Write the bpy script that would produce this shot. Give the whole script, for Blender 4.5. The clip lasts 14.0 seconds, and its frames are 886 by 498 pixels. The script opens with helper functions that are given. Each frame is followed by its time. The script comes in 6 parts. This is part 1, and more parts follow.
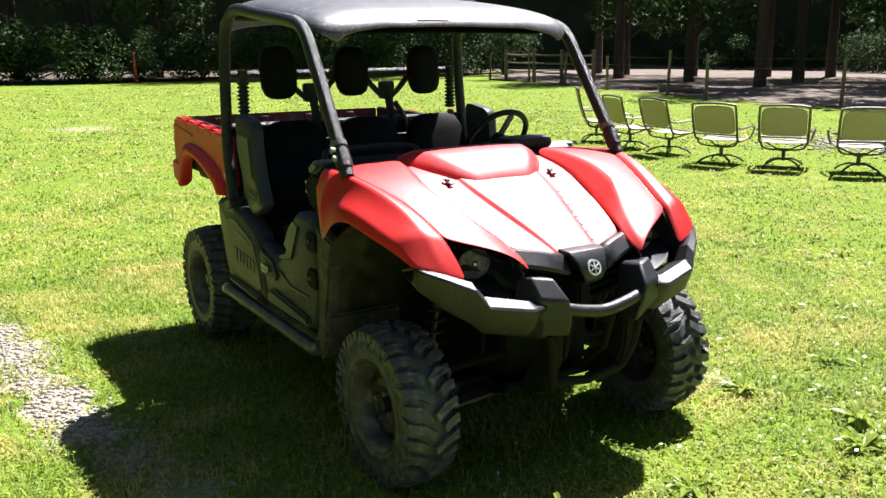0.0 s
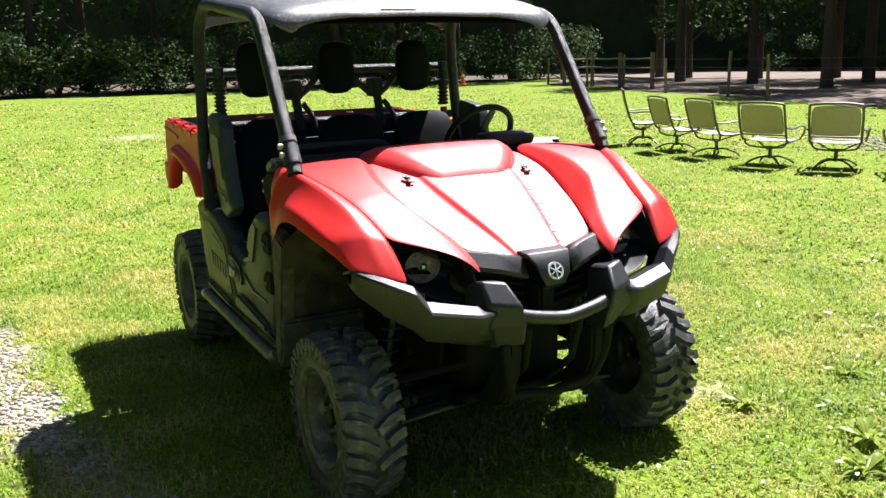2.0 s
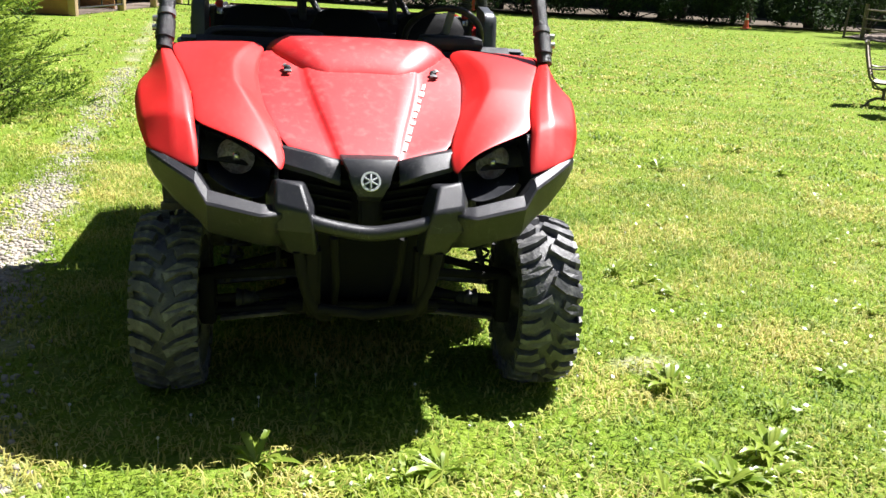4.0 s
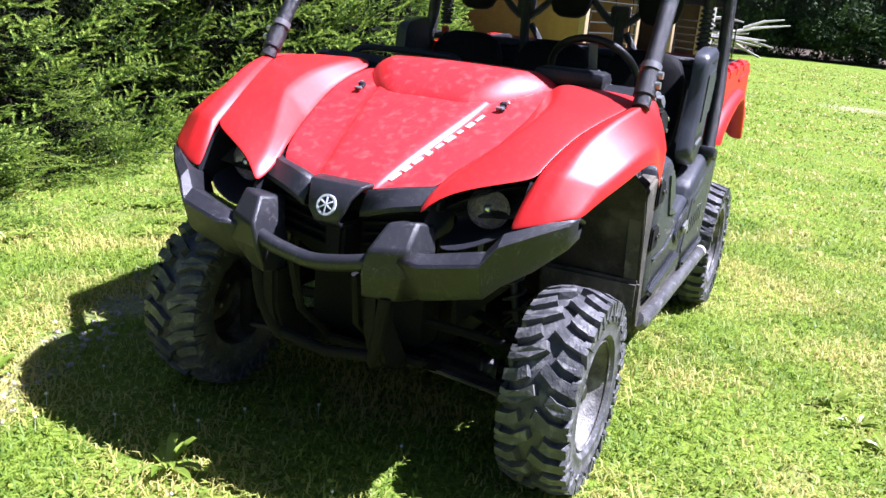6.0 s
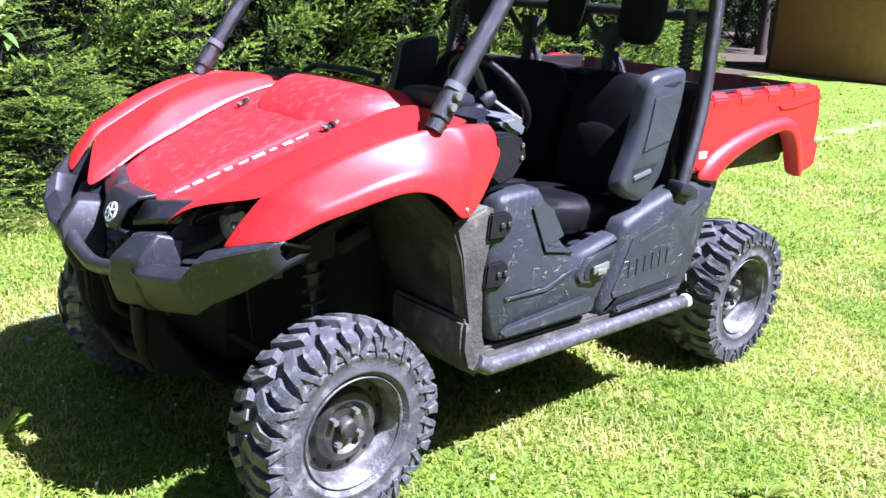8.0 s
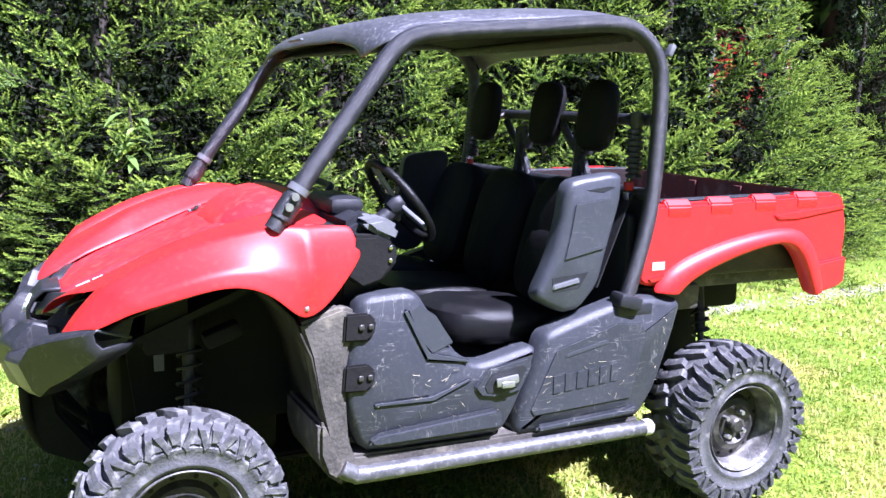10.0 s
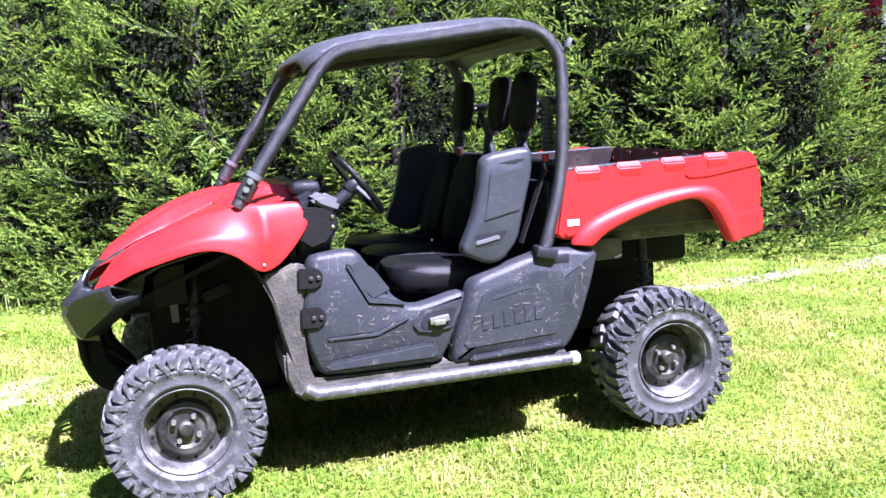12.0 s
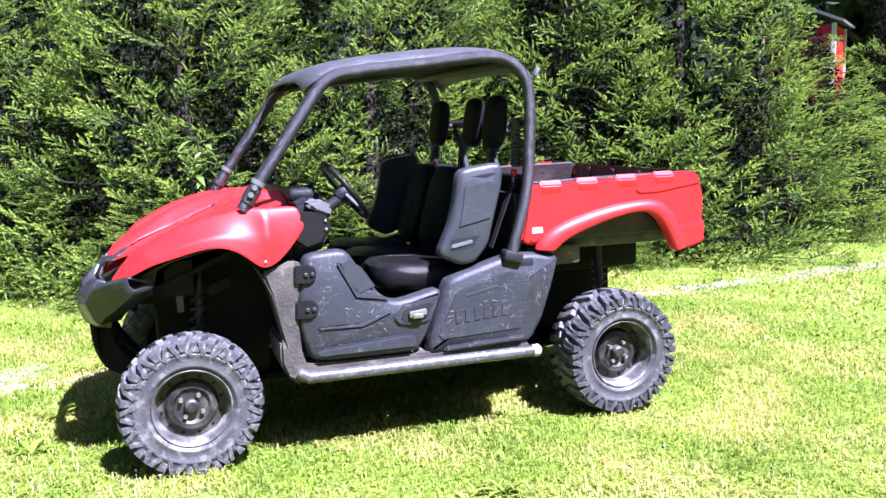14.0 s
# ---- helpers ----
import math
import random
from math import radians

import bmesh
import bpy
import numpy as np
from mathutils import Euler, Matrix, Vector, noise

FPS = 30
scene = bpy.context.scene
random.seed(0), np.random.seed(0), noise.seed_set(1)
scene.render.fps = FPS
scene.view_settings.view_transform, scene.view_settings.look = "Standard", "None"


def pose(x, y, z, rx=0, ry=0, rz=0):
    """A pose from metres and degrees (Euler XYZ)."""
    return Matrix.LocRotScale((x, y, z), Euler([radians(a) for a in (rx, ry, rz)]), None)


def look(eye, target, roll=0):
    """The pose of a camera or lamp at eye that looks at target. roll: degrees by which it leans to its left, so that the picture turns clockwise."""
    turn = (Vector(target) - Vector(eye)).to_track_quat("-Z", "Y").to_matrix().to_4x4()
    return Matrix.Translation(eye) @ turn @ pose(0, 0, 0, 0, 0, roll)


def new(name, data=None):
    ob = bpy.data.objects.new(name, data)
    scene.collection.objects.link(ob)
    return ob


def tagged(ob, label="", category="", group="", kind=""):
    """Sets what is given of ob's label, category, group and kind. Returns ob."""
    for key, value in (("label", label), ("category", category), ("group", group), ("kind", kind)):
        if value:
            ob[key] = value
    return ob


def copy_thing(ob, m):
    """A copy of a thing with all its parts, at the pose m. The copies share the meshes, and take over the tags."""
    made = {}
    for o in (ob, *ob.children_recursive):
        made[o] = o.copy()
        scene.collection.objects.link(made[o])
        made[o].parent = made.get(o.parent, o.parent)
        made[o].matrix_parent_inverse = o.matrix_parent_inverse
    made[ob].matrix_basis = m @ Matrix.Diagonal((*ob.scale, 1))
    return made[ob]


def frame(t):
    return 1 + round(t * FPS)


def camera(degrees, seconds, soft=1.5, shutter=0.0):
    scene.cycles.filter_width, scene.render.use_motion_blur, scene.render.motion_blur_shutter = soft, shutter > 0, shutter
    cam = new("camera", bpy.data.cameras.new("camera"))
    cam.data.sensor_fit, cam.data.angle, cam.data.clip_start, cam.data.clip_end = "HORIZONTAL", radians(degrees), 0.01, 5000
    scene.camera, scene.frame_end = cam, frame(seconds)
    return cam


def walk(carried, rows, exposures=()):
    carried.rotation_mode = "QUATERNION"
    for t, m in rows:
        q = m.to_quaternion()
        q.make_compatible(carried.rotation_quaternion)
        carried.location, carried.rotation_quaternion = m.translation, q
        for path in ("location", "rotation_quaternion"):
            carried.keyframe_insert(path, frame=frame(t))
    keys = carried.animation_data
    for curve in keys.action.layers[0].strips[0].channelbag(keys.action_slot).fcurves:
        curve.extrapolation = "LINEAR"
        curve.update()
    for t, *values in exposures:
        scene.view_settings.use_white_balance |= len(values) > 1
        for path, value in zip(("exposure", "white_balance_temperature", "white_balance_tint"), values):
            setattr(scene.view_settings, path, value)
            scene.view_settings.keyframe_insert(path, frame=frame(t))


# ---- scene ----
cam = camera(53.4, 14.0)
EXPOSURES = ((0.0, 1.48, 6250, 15), (2.5, 1.48, 6250, 15), (4.2, 1.4, 6250, 13), (6.3, 1.64, 5350, 30), (9.2, 1.90, 5200, 32), (11.3, 2.06, 5280, 37), (12.5, 1.97, 5280, 37), (14.0, 1.94, 5280, 38))
PATH = [
    (0, (3.878, -2.176, 1.646), (2.223, -1.147, 1.196), -0.4),
    (0.5, (3.839, -2.148, 1.642), (2.185, -1.122, 1.184), -0.2),
    (1, (3.865, -2.129, 1.645), (2.208, -1.113, 1.176), -0.5),
    (1.5, (3.907, -2.003, 1.617), (2.212, -1.047, 1.154), -1.5),
    (2, (3.897, -1.708, 1.57), (2.164, -0.806, 1.138), -1.4),
    (2.5, (3.916, -1.329, 1.524), (2.217, -0.36, 1.106), 0.8),
    (3, (3.929, -0.934, 1.403), (2.337, 0.112, 0.797), 3.9),
    (3.5, (4.068, -0.576, 1.388), (2.319, 0.187, 0.789), 3.2),
    (4, (4.129, -0.215, 1.441), (2.243, 0.105, 0.857), 3.3),
    (4.2, (4.082, -0.031, 1.413), (2.175, 0.133, 0.833), 3.8),
    (6.3, (3.394, 1.553, 1.44), (1.703, 0.638, 0.889), 4.9),
    (6.5, (3.294, 1.722, 1.455), (1.649, 0.728, 0.903), 4.6),
    (7, (3.058, 2.048, 1.495), (1.526, 0.894, 0.929), 5.1),
    (7.5, (2.779, 2.257, 1.501), (1.332, 0.995, 0.942), 4.7),
    (8, (2.477, 2.544, 1.538), (1.16, 1.149, 0.974), 4.1),
    (8.5, (2.166, 2.745, 1.566), (0.962, 1.248, 1.01), 3.8),
    (9, (1.896, 2.843, 1.549), (0.771, 1.253, 1.095), 4.0),
    (9.2, (1.79, 2.887, 1.531), (0.71, 1.25, 1.135), 3.6),
    (11.3, (1.061, 3.896, 1.514), (0.488, 2.006, 1.201), -2.0),
    (11.5, (0.996, 3.997, 1.511), (0.452, 2.098, 1.197), -2.5),
    (12, (1.02, 4.192, 1.458), (0.457, 2.295, 1.165), -2.7),
    (12.5, (1.233, 4.472, 1.503), (0.574, 2.612, 1.18), -2.8),
    (13, (1.245, 4.56, 1.514), (0.591, 2.695, 1.205), -2.2),
    (13.5, (1.234, 4.596, 1.507), (0.587, 2.725, 1.223), -1.5),
    (14, (1.23, 4.627, 1.511), (0.586, 2.754, 1.23), -1.2),
]
walk(cam, [(t, look(eye, target, roll)) for t, eye, target, roll in PATH], EXPOSURES)

# ---- light ----
SHADOW = Vector((0.27, -0.56, -1.0))          # the way the sunlight travels
sun_from = -SHADOW.normalized()
world = bpy.data.worlds.new("sky")
world.use_nodes = True
scene.world = world
wn = world.node_tree.nodes
sky = wn.new("ShaderNodeTexSky")
sky.sky_type = "NISHITA"
sky.sun_disc = False
sky.sun_elevation = math.asin(sun_from.z)
sky.sun_rotation = math.atan2(sun_from.x, sun_from.y)
wn["Background"].inputs["Strength"].default_value = 0.025
world.node_tree.links.new(sky.outputs["Color"], wn["Background"].inputs["Color"])
sun_data = bpy.data.lights.new("sun", "SUN")
sun_data.energy, sun_data.angle, sun_data.color = 5.4, radians(0.5), (1.0, 0.97, 0.92)
sun = new("sun", sun_data)
sun.matrix_world = look(Vector((0, 0, 20)), Vector((0, 0, 20)) + SHADOW)

# ---- materials ----
def material(name, color, rough=0.5, metal=0.0, second=None, scale=8.0, amount=0.5, fine=120.0, bump=0.15,
             bump_scale=60.0, dirt=None, dirt_scale=5.0, dirt_amount=0.0, coat=0.0, spec=0.5, scratch=0.0, scratch_color=(0.30, 0.29, 0.27)):
    """Base colour mixed with a second tone at two scales, patches of dirt, fine relief."""
    m = bpy.data.materials.new(name)
    m.use_nodes = True
    nt = m.node_tree
    nd, ln = nt.nodes, nt.links
    b = nd["Principled BSDF"]
    b.inputs["Roughness"].default_value = rough
    b.inputs["Metallic"].default_value = metal
    b.inputs["Coat Weight"].default_value = coat
    b.inputs["Coat Roughness"].default_value = 0.22
    b.inputs["Specular IOR Level"].default_value = spec
    co = nd.new("ShaderNodeTexCoord")
    second = second or tuple(c * 0.72 for c in color)

    def noise_node(s, detail=4.0):
        n = nd.new("ShaderNodeTexNoise")
        n.inputs["Scale"].default_value, n.inputs["Detail"].default_value = s, detail
        ln.new(co.outputs["Object"], n.inputs["Vector"])
        return n

    def ramp(src, lo, hi):
        r = nd.new("ShaderNodeMapRange")
        r.inputs["From Min"].default_value, r.inputs["From Max"].default_value = lo, hi
        ln.new(src, r.inputs["Value"])
        return r.outputs["Result"]

    def mix(fac, a, c2):
        x = nd.new("ShaderNodeMix")
        x.data_type = "RGBA"
        if hasattr(fac, "links"):
            ln.new(fac, x.inputs[0])
        else:
            x.inputs[0].default_value = fac
        for s, v in ((6, a), (7, c2)):
            if hasattr(v, "links"):
                ln.new(v, x.inputs[s])
            else:
                x.inputs[s].default_value = (*v, 1)
        return x.outputs[2]

    def times(a, k):
        x = nd.new("ShaderNodeMath")
        x.operation = "MULTIPLY"
        ln.new(a, x.inputs[0])
        x.inputs[1].default_value = k
        return x.outputs[0]

    big = noise_node(scale)
    small = noise_node(fine, 2.0)
    col = mix(times(ramp(big.outputs["Fac"], 0.35, 0.65), amount), color, second)
    col = mix(times(ramp(small.outputs["Fac"], 0.4, 0.7), amount * 0.5), col, second)
    rough_out = None
    if dirt_amount > 0:
        d = noise_node(dirt_scale, 8.0)
        mask = times(ramp(d.outputs["Fac"], 0.53, 0.68), dirt_amount)
        col = mix(mask, col, dirt)
        add = nd.new("ShaderNodeMath")
        add.operation = "MULTIPLY_ADD"
        ln.new(mask, add.inputs[0])
        add.inputs[1].default_value, add.inputs[2].default_value = 0.9 - rough, rough
        rough_out = add.outputs[0]
    if scratch > 0:
        # thin broken lines, in two slanting directions, within patches
        for stretch, turn in (((6, 40, 40), 0.5), ((40, 40, 8), 0.8)):
            mp = nd.new("ShaderNodeMapping")
            mp.inputs["Rotation"].default_value = (0, turn, 0)
            mp.inputs["Scale"].default_value = stretch
            ln.new(co.outputs["Object"], mp.inputs["Vector"])
            n = nd.new("ShaderNodeTexNoise")
            n.inputs["Scale"].default_value, n.inputs["Detail"].default_value = 1.0, 3.0
            ln.new(mp.outputs["Vector"], n.inputs["Vector"])
            off = nd.new("ShaderNodeMath")
            off.operation = "SUBTRACT"
            ln.new(n.outputs["Fac"], off.inputs[0])
            off.inputs[1].default_value = 0.5
            ab = nd.new("ShaderNodeMath")
            ab.operation = "ABSOLUTE"
            ln.new(off.outputs[0], ab.inputs[0])
            pm = nd.new("ShaderNodeMath")
            pm.operation = "MULTIPLY"
            ln.new(ramp(ab.outputs[0], 0.011, 0.003), pm.inputs[0])
            ln.new(times(ramp(noise_node(11.0 + 4 * turn, 3.0).outputs["Fac"], 0.50, 0.66), scratch), pm.inputs[1])
            col = mix(pm.outputs[0], col, scratch_color)
    ln.new(col, b.inputs["Base Color"])
    if rough_out is None:
        rr = nd.new("ShaderNodeMapRange")
        ln.new(big.outputs["Fac"], rr.inputs["Value"])
        rr.inputs["To Min"].default_value, rr.inputs["To Max"].default_value = max(rough - 0.12, 0.03), min(rough + 0.12, 1)
        rough_out = rr.outputs["Result"]
    ln.new(rough_out, b.inputs["Roughness"])
    if bump > 0:
        bn = nd.new("ShaderNodeBump")
        bn.inputs["Strength"].default_value, bn.inputs["Distance"].default_value = bump, 0.01
        bs = noise_node(bump_scale, 6.0)
        ln.new(bs.outputs["Fac"], bn.inputs["Height"])
        ln.new(bn.outputs["Normal"], b.inputs["Normal"])
    return m


RED = material("red_plastic", (0.68, 0.019, 0.016), 0.45, second=(0.58, 0.013, 0.012), scale=6, amount=0.4, bump=0.02, bump_scale=40,
               dirt=(0.62, 0.16, 0.12), dirt_scale=60, dirt_amount=0.05, coat=0.10, spec=0.5)
REDHOOD = material("dusty_red_plastic", (0.66, 0.018, 0.020), 0.50, second=(0.54, 0.013, 0.015), scale=6, amount=0.5, bump=0.02, bump_scale=40,
                   dirt=(0.64, 0.25, 0.21), dirt_scale=30, dirt_amount=0.12, coat=0.25, spec=0.75, scratch=0.14, scratch_color=(0.64, 0.3, 0.24))
BLACK = material("black_plastic", (0.017, 0.018, 0.022), 0.42, second=(0.030, 0.031, 0.036), scale=14, bump=0.2, bump_scale=500,
                 dirt=(0.12, 0.115, 0.10), dirt_scale=70, dirt_amount=0.05, spec=0.35, scratch=0.08)
DOOR = material("scuffed_dark_plastic", (0.030, 0.033, 0.040), 0.38, second=(0.044, 0.047, 0.055), scale=9, bump=0.2, bump_scale=420,
                dirt=(0.17, 0.16, 0.14), dirt_scale=90, dirt_amount=0.10, spec=0.34, scratch=0.55)
# lighter, bluer door plastic: sky sheen and lit ridges put into the colour
SLATE = material("dark_plastic_sky_sheen", (0.041, 0.045, 0.054), 0.36, second=(0.052, 0.056, 0.067), scale=7, bump=0.15, bump_scale=420,
                 dirt=(0.17, 0.165, 0.155), dirt_scale=60, dirt_amount=0.05, spec=0.45, scratch=0.14)
NICKEL = material("dull_nickel", (0.42, 0.42, 0.41), 0.35, 0.7, second=(0.28, 0.28, 0.27), scale=60, bump=0.1)
MUDDY = material("muddy_plastic", (0.045, 0.042, 0.037), 0.75, second=(0.12, 0.110, 0.092), scale=7, amount=0.8, bump=0.4, bump_scale=60,
                 dirt=(0.30, 0.27, 0.20), dirt_scale=18, dirt_amount=0.35, spec=0.25)
TUBE = material("textured_black_paint", (0.016, 0.017, 0.022), 0.38, second=(0.03, 0.03, 0.036), scale=30, bump=0.5, bump_scale=350,
                dirt=(0.2, 0.19, 0.17), dirt_scale=30, dirt_amount=0.12)
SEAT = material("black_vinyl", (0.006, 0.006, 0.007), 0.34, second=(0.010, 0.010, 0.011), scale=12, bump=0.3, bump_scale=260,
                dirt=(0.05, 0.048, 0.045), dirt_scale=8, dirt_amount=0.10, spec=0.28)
# backrests and headrests: darker copy of the vinyl, cabin shade put into it
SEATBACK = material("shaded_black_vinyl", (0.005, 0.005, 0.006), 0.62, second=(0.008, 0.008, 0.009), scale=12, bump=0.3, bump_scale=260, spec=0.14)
CLOTH = material("black_webbing", (0.01, 0.01, 0.011), 0.85, bump=0.3, bump_scale=300)
RUBBER = material("tyre_rubber", (0.050, 0.051, 0.056), 0.44, second=(0.11, 0.11, 0.112), scale=10, amount=0.8, bump=0.35, bump_scale=90,
                  dirt=(0.42, 0.41, 0.38), dirt_scale=26, dirt_amount=0.30, spec=0.4)
BUMPER = material("faded_black_plastic", (0.018, 0.018, 0.022), 0.40, second=(0.024, 0.025, 0.029), scale=12, bump=0.18, bump_scale=500,
                  dirt=(0.14, 0.135, 0.125), dirt_scale=60, dirt_amount=0.06, spec=0.5, scratch=0.26)
STEEL = material("black_painted_steel", (0.018, 0.018, 0.019), 0.4, 0.3, second=(0.07, 0.066, 0.06), scale=18, amount=0.7, bump=0.2, bump_scale=90,
                 dirt=(0.32, 0.30, 0.25), dirt_scale=12, dirt_amount=0.3)
RIM = material("dusty_wheel_steel", (0.040, 0.039, 0.038), 0.5, 0.2, second=(0.17, 0.165, 0.155), scale=14, amount=0.9, bump=0.25, bump_scale=120,
               dirt=(0.42, 0.41, 0.37), dirt_scale=16, dirt_amount=0.6)
CHROME = material("bright_metal", (0.55, 0.55, 0.54), 0.25, 1.0, second=(0.42, 0.41, 0.38), scale=40, bump=0.08)
GREY = material("grey_plastic", (0.16, 0.165, 0.175), 0.45, second=(0.11, 0.112, 0.12), scale=20, bump=0.15, bump_scale=300)
LINER = material("bed_liner", (0.016, 0.013, 0.013), 0.5, second=(0.035, 0.018, 0.017), scale=6, amount=0.8, bump=0.3,
                 dirt=(0.12, 0.09, 0.07), dirt_scale=8, dirt_amount=0.3)
RUSTY = material("worn_red_inner", (0.16, 0.03, 0.025), 0.6, second=(0.08, 0.03, 0.025), scale=7, amount=0.9, bump=0.25,
                 dirt=(0.3, 0.22, 0.18), dirt_scale=12, dirt_amount=0.4)
WHITE = material("white_label", (0.75, 0.74, 0.70), 0.5, bump=0.02)
BELT = material("red_buckle", (0.55, 0.03, 0.02), 0.4, bump=0.05)
AMBER = material("red_lens", (0.5, 0.02, 0.02), 0.15, bump=0.0)
BADGE = material("badge_silver", (0.70, 0.71, 0.76), 0.35, 0.0, second=(0.6, 0.61, 0.66), bump=0.0)
# near-black without dirt: shade under body and hood is put into the colour
UNDER = material("black_steel_and_shade", (0.008, 0.008, 0.008), 0.8, 0.0, second=(0.016, 0.015, 0.014), scale=14, bump=0.2, spec=0.2)

# ---- mesh tools ----
def empty(name, label, category, group="", loc=(0, 0, 0), rz=0.0, kind=""):
    ob = new(name)
    ob.matrix_basis = pose(*loc, 0, 0, rz)
    return tagged(ob, label, category, group, kind)


def part(name, bm, mat, parent=None, label="", smooth=40, subsurf=0, solid=0.0, bevel=0.0):
    me = bpy.data.meshes.new(name)
    bm.to_mesh(me)
    bm.free()
    ob = new(name, me)
    me.materials.append(mat)
    if smooth:
        for p in me.polygons:
            p.use_smooth = True
        if not subsurf:
            me.set_sharp_from_angle(angle=radians(smooth))
    if solid:
        s = ob.modifiers.new("solid", "SOLIDIFY")
        s.thickness, s.offset = solid, -1
    if bevel:
        s = ob.modifiers.new("bevel", "BEVEL")
        s.width, s.segments, s.limit_method, s.angle_limit = bevel, 2, "ANGLE", radians(35)
    if subsurf:
        s = ob.modifiers.new("subsurf", "SUBSURF")
        s.levels = s.render_levels = subsurf
    if parent:
        ob.parent = parent
    if label:
        ob["label"] = label
    return ob


def merge(*bms):
    out = bms[0]
    for b in bms[1:]:
        me = bpy.data.meshes.new("tmp")
        b.to_mesh(me)
        b.free()
        out.from_mesh(me)
        bpy.data.meshes.remove(me)
    return out


def box(center, size, bevel=0.0, rot=(0, 0, 0), seg=2):
    bm = bmesh.new()
    bmesh.ops.create_cube(bm, size=1)
    bmesh.ops.scale(bm, vec=size, verts=bm.verts)
    if bevel:
        bmesh.ops.bevel(bm, geom=bm.edges[:], offset=bevel, segments=seg, affect="EDGES", profile=0.5)
    bm.transform(pose(*center, *rot))
    return bm


def smooth_line(pts, n=6):
    """A soft curve through the given points."""
    p = [Vector(q) for q in pts]
    if len(p) < 3:
        return p
    out = []
    for i in range(len(p) - 1):
        a, b, c, d = p[max(i - 1, 0)], p[i], p[i + 1], p[min(i + 2, len(p) - 1)]
        for k in range(n):
            t = k / n
            out.append(0.5 * (2 * b + (c - a) * t + (2 * a - 5 * b + 4 * c - d) * t * t + (3 * b - a - 3 * c + d) * t ** 3))
    return out + [p[-1]]


def tube(pts, r, seg=10, cap=True, flat=1.0):
    bm = bmesh.new()
    pts = [Vector(q) for q in pts]
    rings, side = [], None
    for i, q in enumerate(pts):
        d = (pts[min(i + 1, len(pts) - 1)] - pts[max(i - 1, 0)]).normalized()
        if side is None:
            side = d.orthogonal().normalized()
        side = (side - d * side.dot(d)).normalized()
        up = d.cross(side)
        rr = r[i] if isinstance(r, (list, tuple)) else r
        rings.append([bm.verts.new(q + rr * (math.cos(a) * side + flat * math.sin(a) * up)) for a in (2 * math.pi * k / seg for k in range(seg))])
    for a, b in zip(rings, rings[1:]):
        for k in range(seg):
            bm.faces.new((a[k], a[(k + 1) % seg], b[(k + 1) % seg], b[k]))
    if cap:
        bm.faces.new(rings[0][::-1])
        bm.faces.new(rings[-1])
    return bm


def lathe(profile, seg=40, axis="y"):
    """Turns (radius, height) pairs about an axis."""
    bm = bmesh.new()
    rings = []
    for rad, h in profile:
        ring = []
        for k in range(seg):
            a = 2 * math.pi * k / seg
            ca, sa = rad * math.cos(a), rad * math.sin(a)
            ring.append(bm.verts.new({"y": (ca, h, sa), "z": (ca, sa, h), "x": (h, ca, sa)}[axis]))
        rings.append(ring)
    for a, b in zip(rings, rings[1:]):
        for k in range(seg):
            bm.faces.new((a[k], a[(k + 1) % seg], b[(k + 1) % seg], b[k]))
    bmesh.ops.recalc_face_normals(bm, faces=bm.faces)
    return bm


def slab(outline, y0, y1, plane="xz", bevel=0.0, seg=2):
    """A plate: an outline in a plane, given thickness, with rounded edges."""
    bm = bmesh.new()

    def at(p, h):
        return {"xz": (p[0], h, p[1]), "xy": (p[0], p[1], h), "yz": (h, p[0], p[1])}[plane]
    a = [bm.verts.new(at(p, y0)) for p in outline]
    b = [bm.verts.new(at(p, y1)) for p in outline]
    n = len(outline)
    bm.faces.new(a)
    bm.faces.new(b[::-1])
    for k in range(n):
        bm.faces.new((a[k], b[k], b[(k + 1) % n], a[(k + 1) % n]))
    bmesh.ops.recalc_face_normals(bm, faces=bm.faces)
    if bevel:
        bmesh.ops.bevel(bm, geom=bm.edges[:], offset=bevel, segments=seg, affect="EDGES", clamp_overlap=True)
    return bm


def loft(sections, crease=(), cross=()):
    """A skin over sections with equal numbers of points. crease, cross: the points and the sections whose lines stay crisp."""
    bm = bmesh.new()
    rows = [[bm.verts.new(p) for p in s] for s in sections]
    for a, b in zip(rows, rows[1:]):
        for k in range(len(a) - 1):
            bm.faces.new((a[k], a[k + 1], b[k + 1], b[k]))
    if crease:
        layer = bm.edges.layers.float.new("crease_edge")
        for a, b in zip(rows, rows[1:]):
            for k in crease:
                bm.edges.get((a[k], b[k]))[layer] = 0.85
        for i in cross:
            for p, q in zip(rows[i], rows[i][1:]):
                bm.edges.get((p, q))[layer] = 0.7
    return bm


def mirrored(bm, s):
    if s < 0:
        bm.transform(Matrix.Diagonal((1, -1, 1, 1)))
        bmesh.ops.reverse_faces(bm, faces=bm.faces)
    return bm


def puff(center, size, rot=(0, 0, 0), pow_=3.2, seg=20):
    """A soft padded block."""
    bm = bmesh.new()
    bmesh.ops.create_uvsphere(bm, u_segments=seg, v_segments=seg // 2 + 2, radius=1)
    for v in bm.verts:
        n = sum(abs(c) ** pow_ for c in v.co) ** (1 / pow_)
        v.co = Vector((v.co.x / n * size[0] / 2, v.co.y / n * size[1] / 2, v.co.z / n * size[2] / 2))
    bm.transform(pose(*center, *rot))
    return bm

from mathutils.bvhtree import BVHTree

# ---- the utility vehicle: x ahead, y to its left ----
car = empty("utility_vehicle", "red and black side-by-side utility vehicle, dusty, parked on the lawn", "utility vehicle")


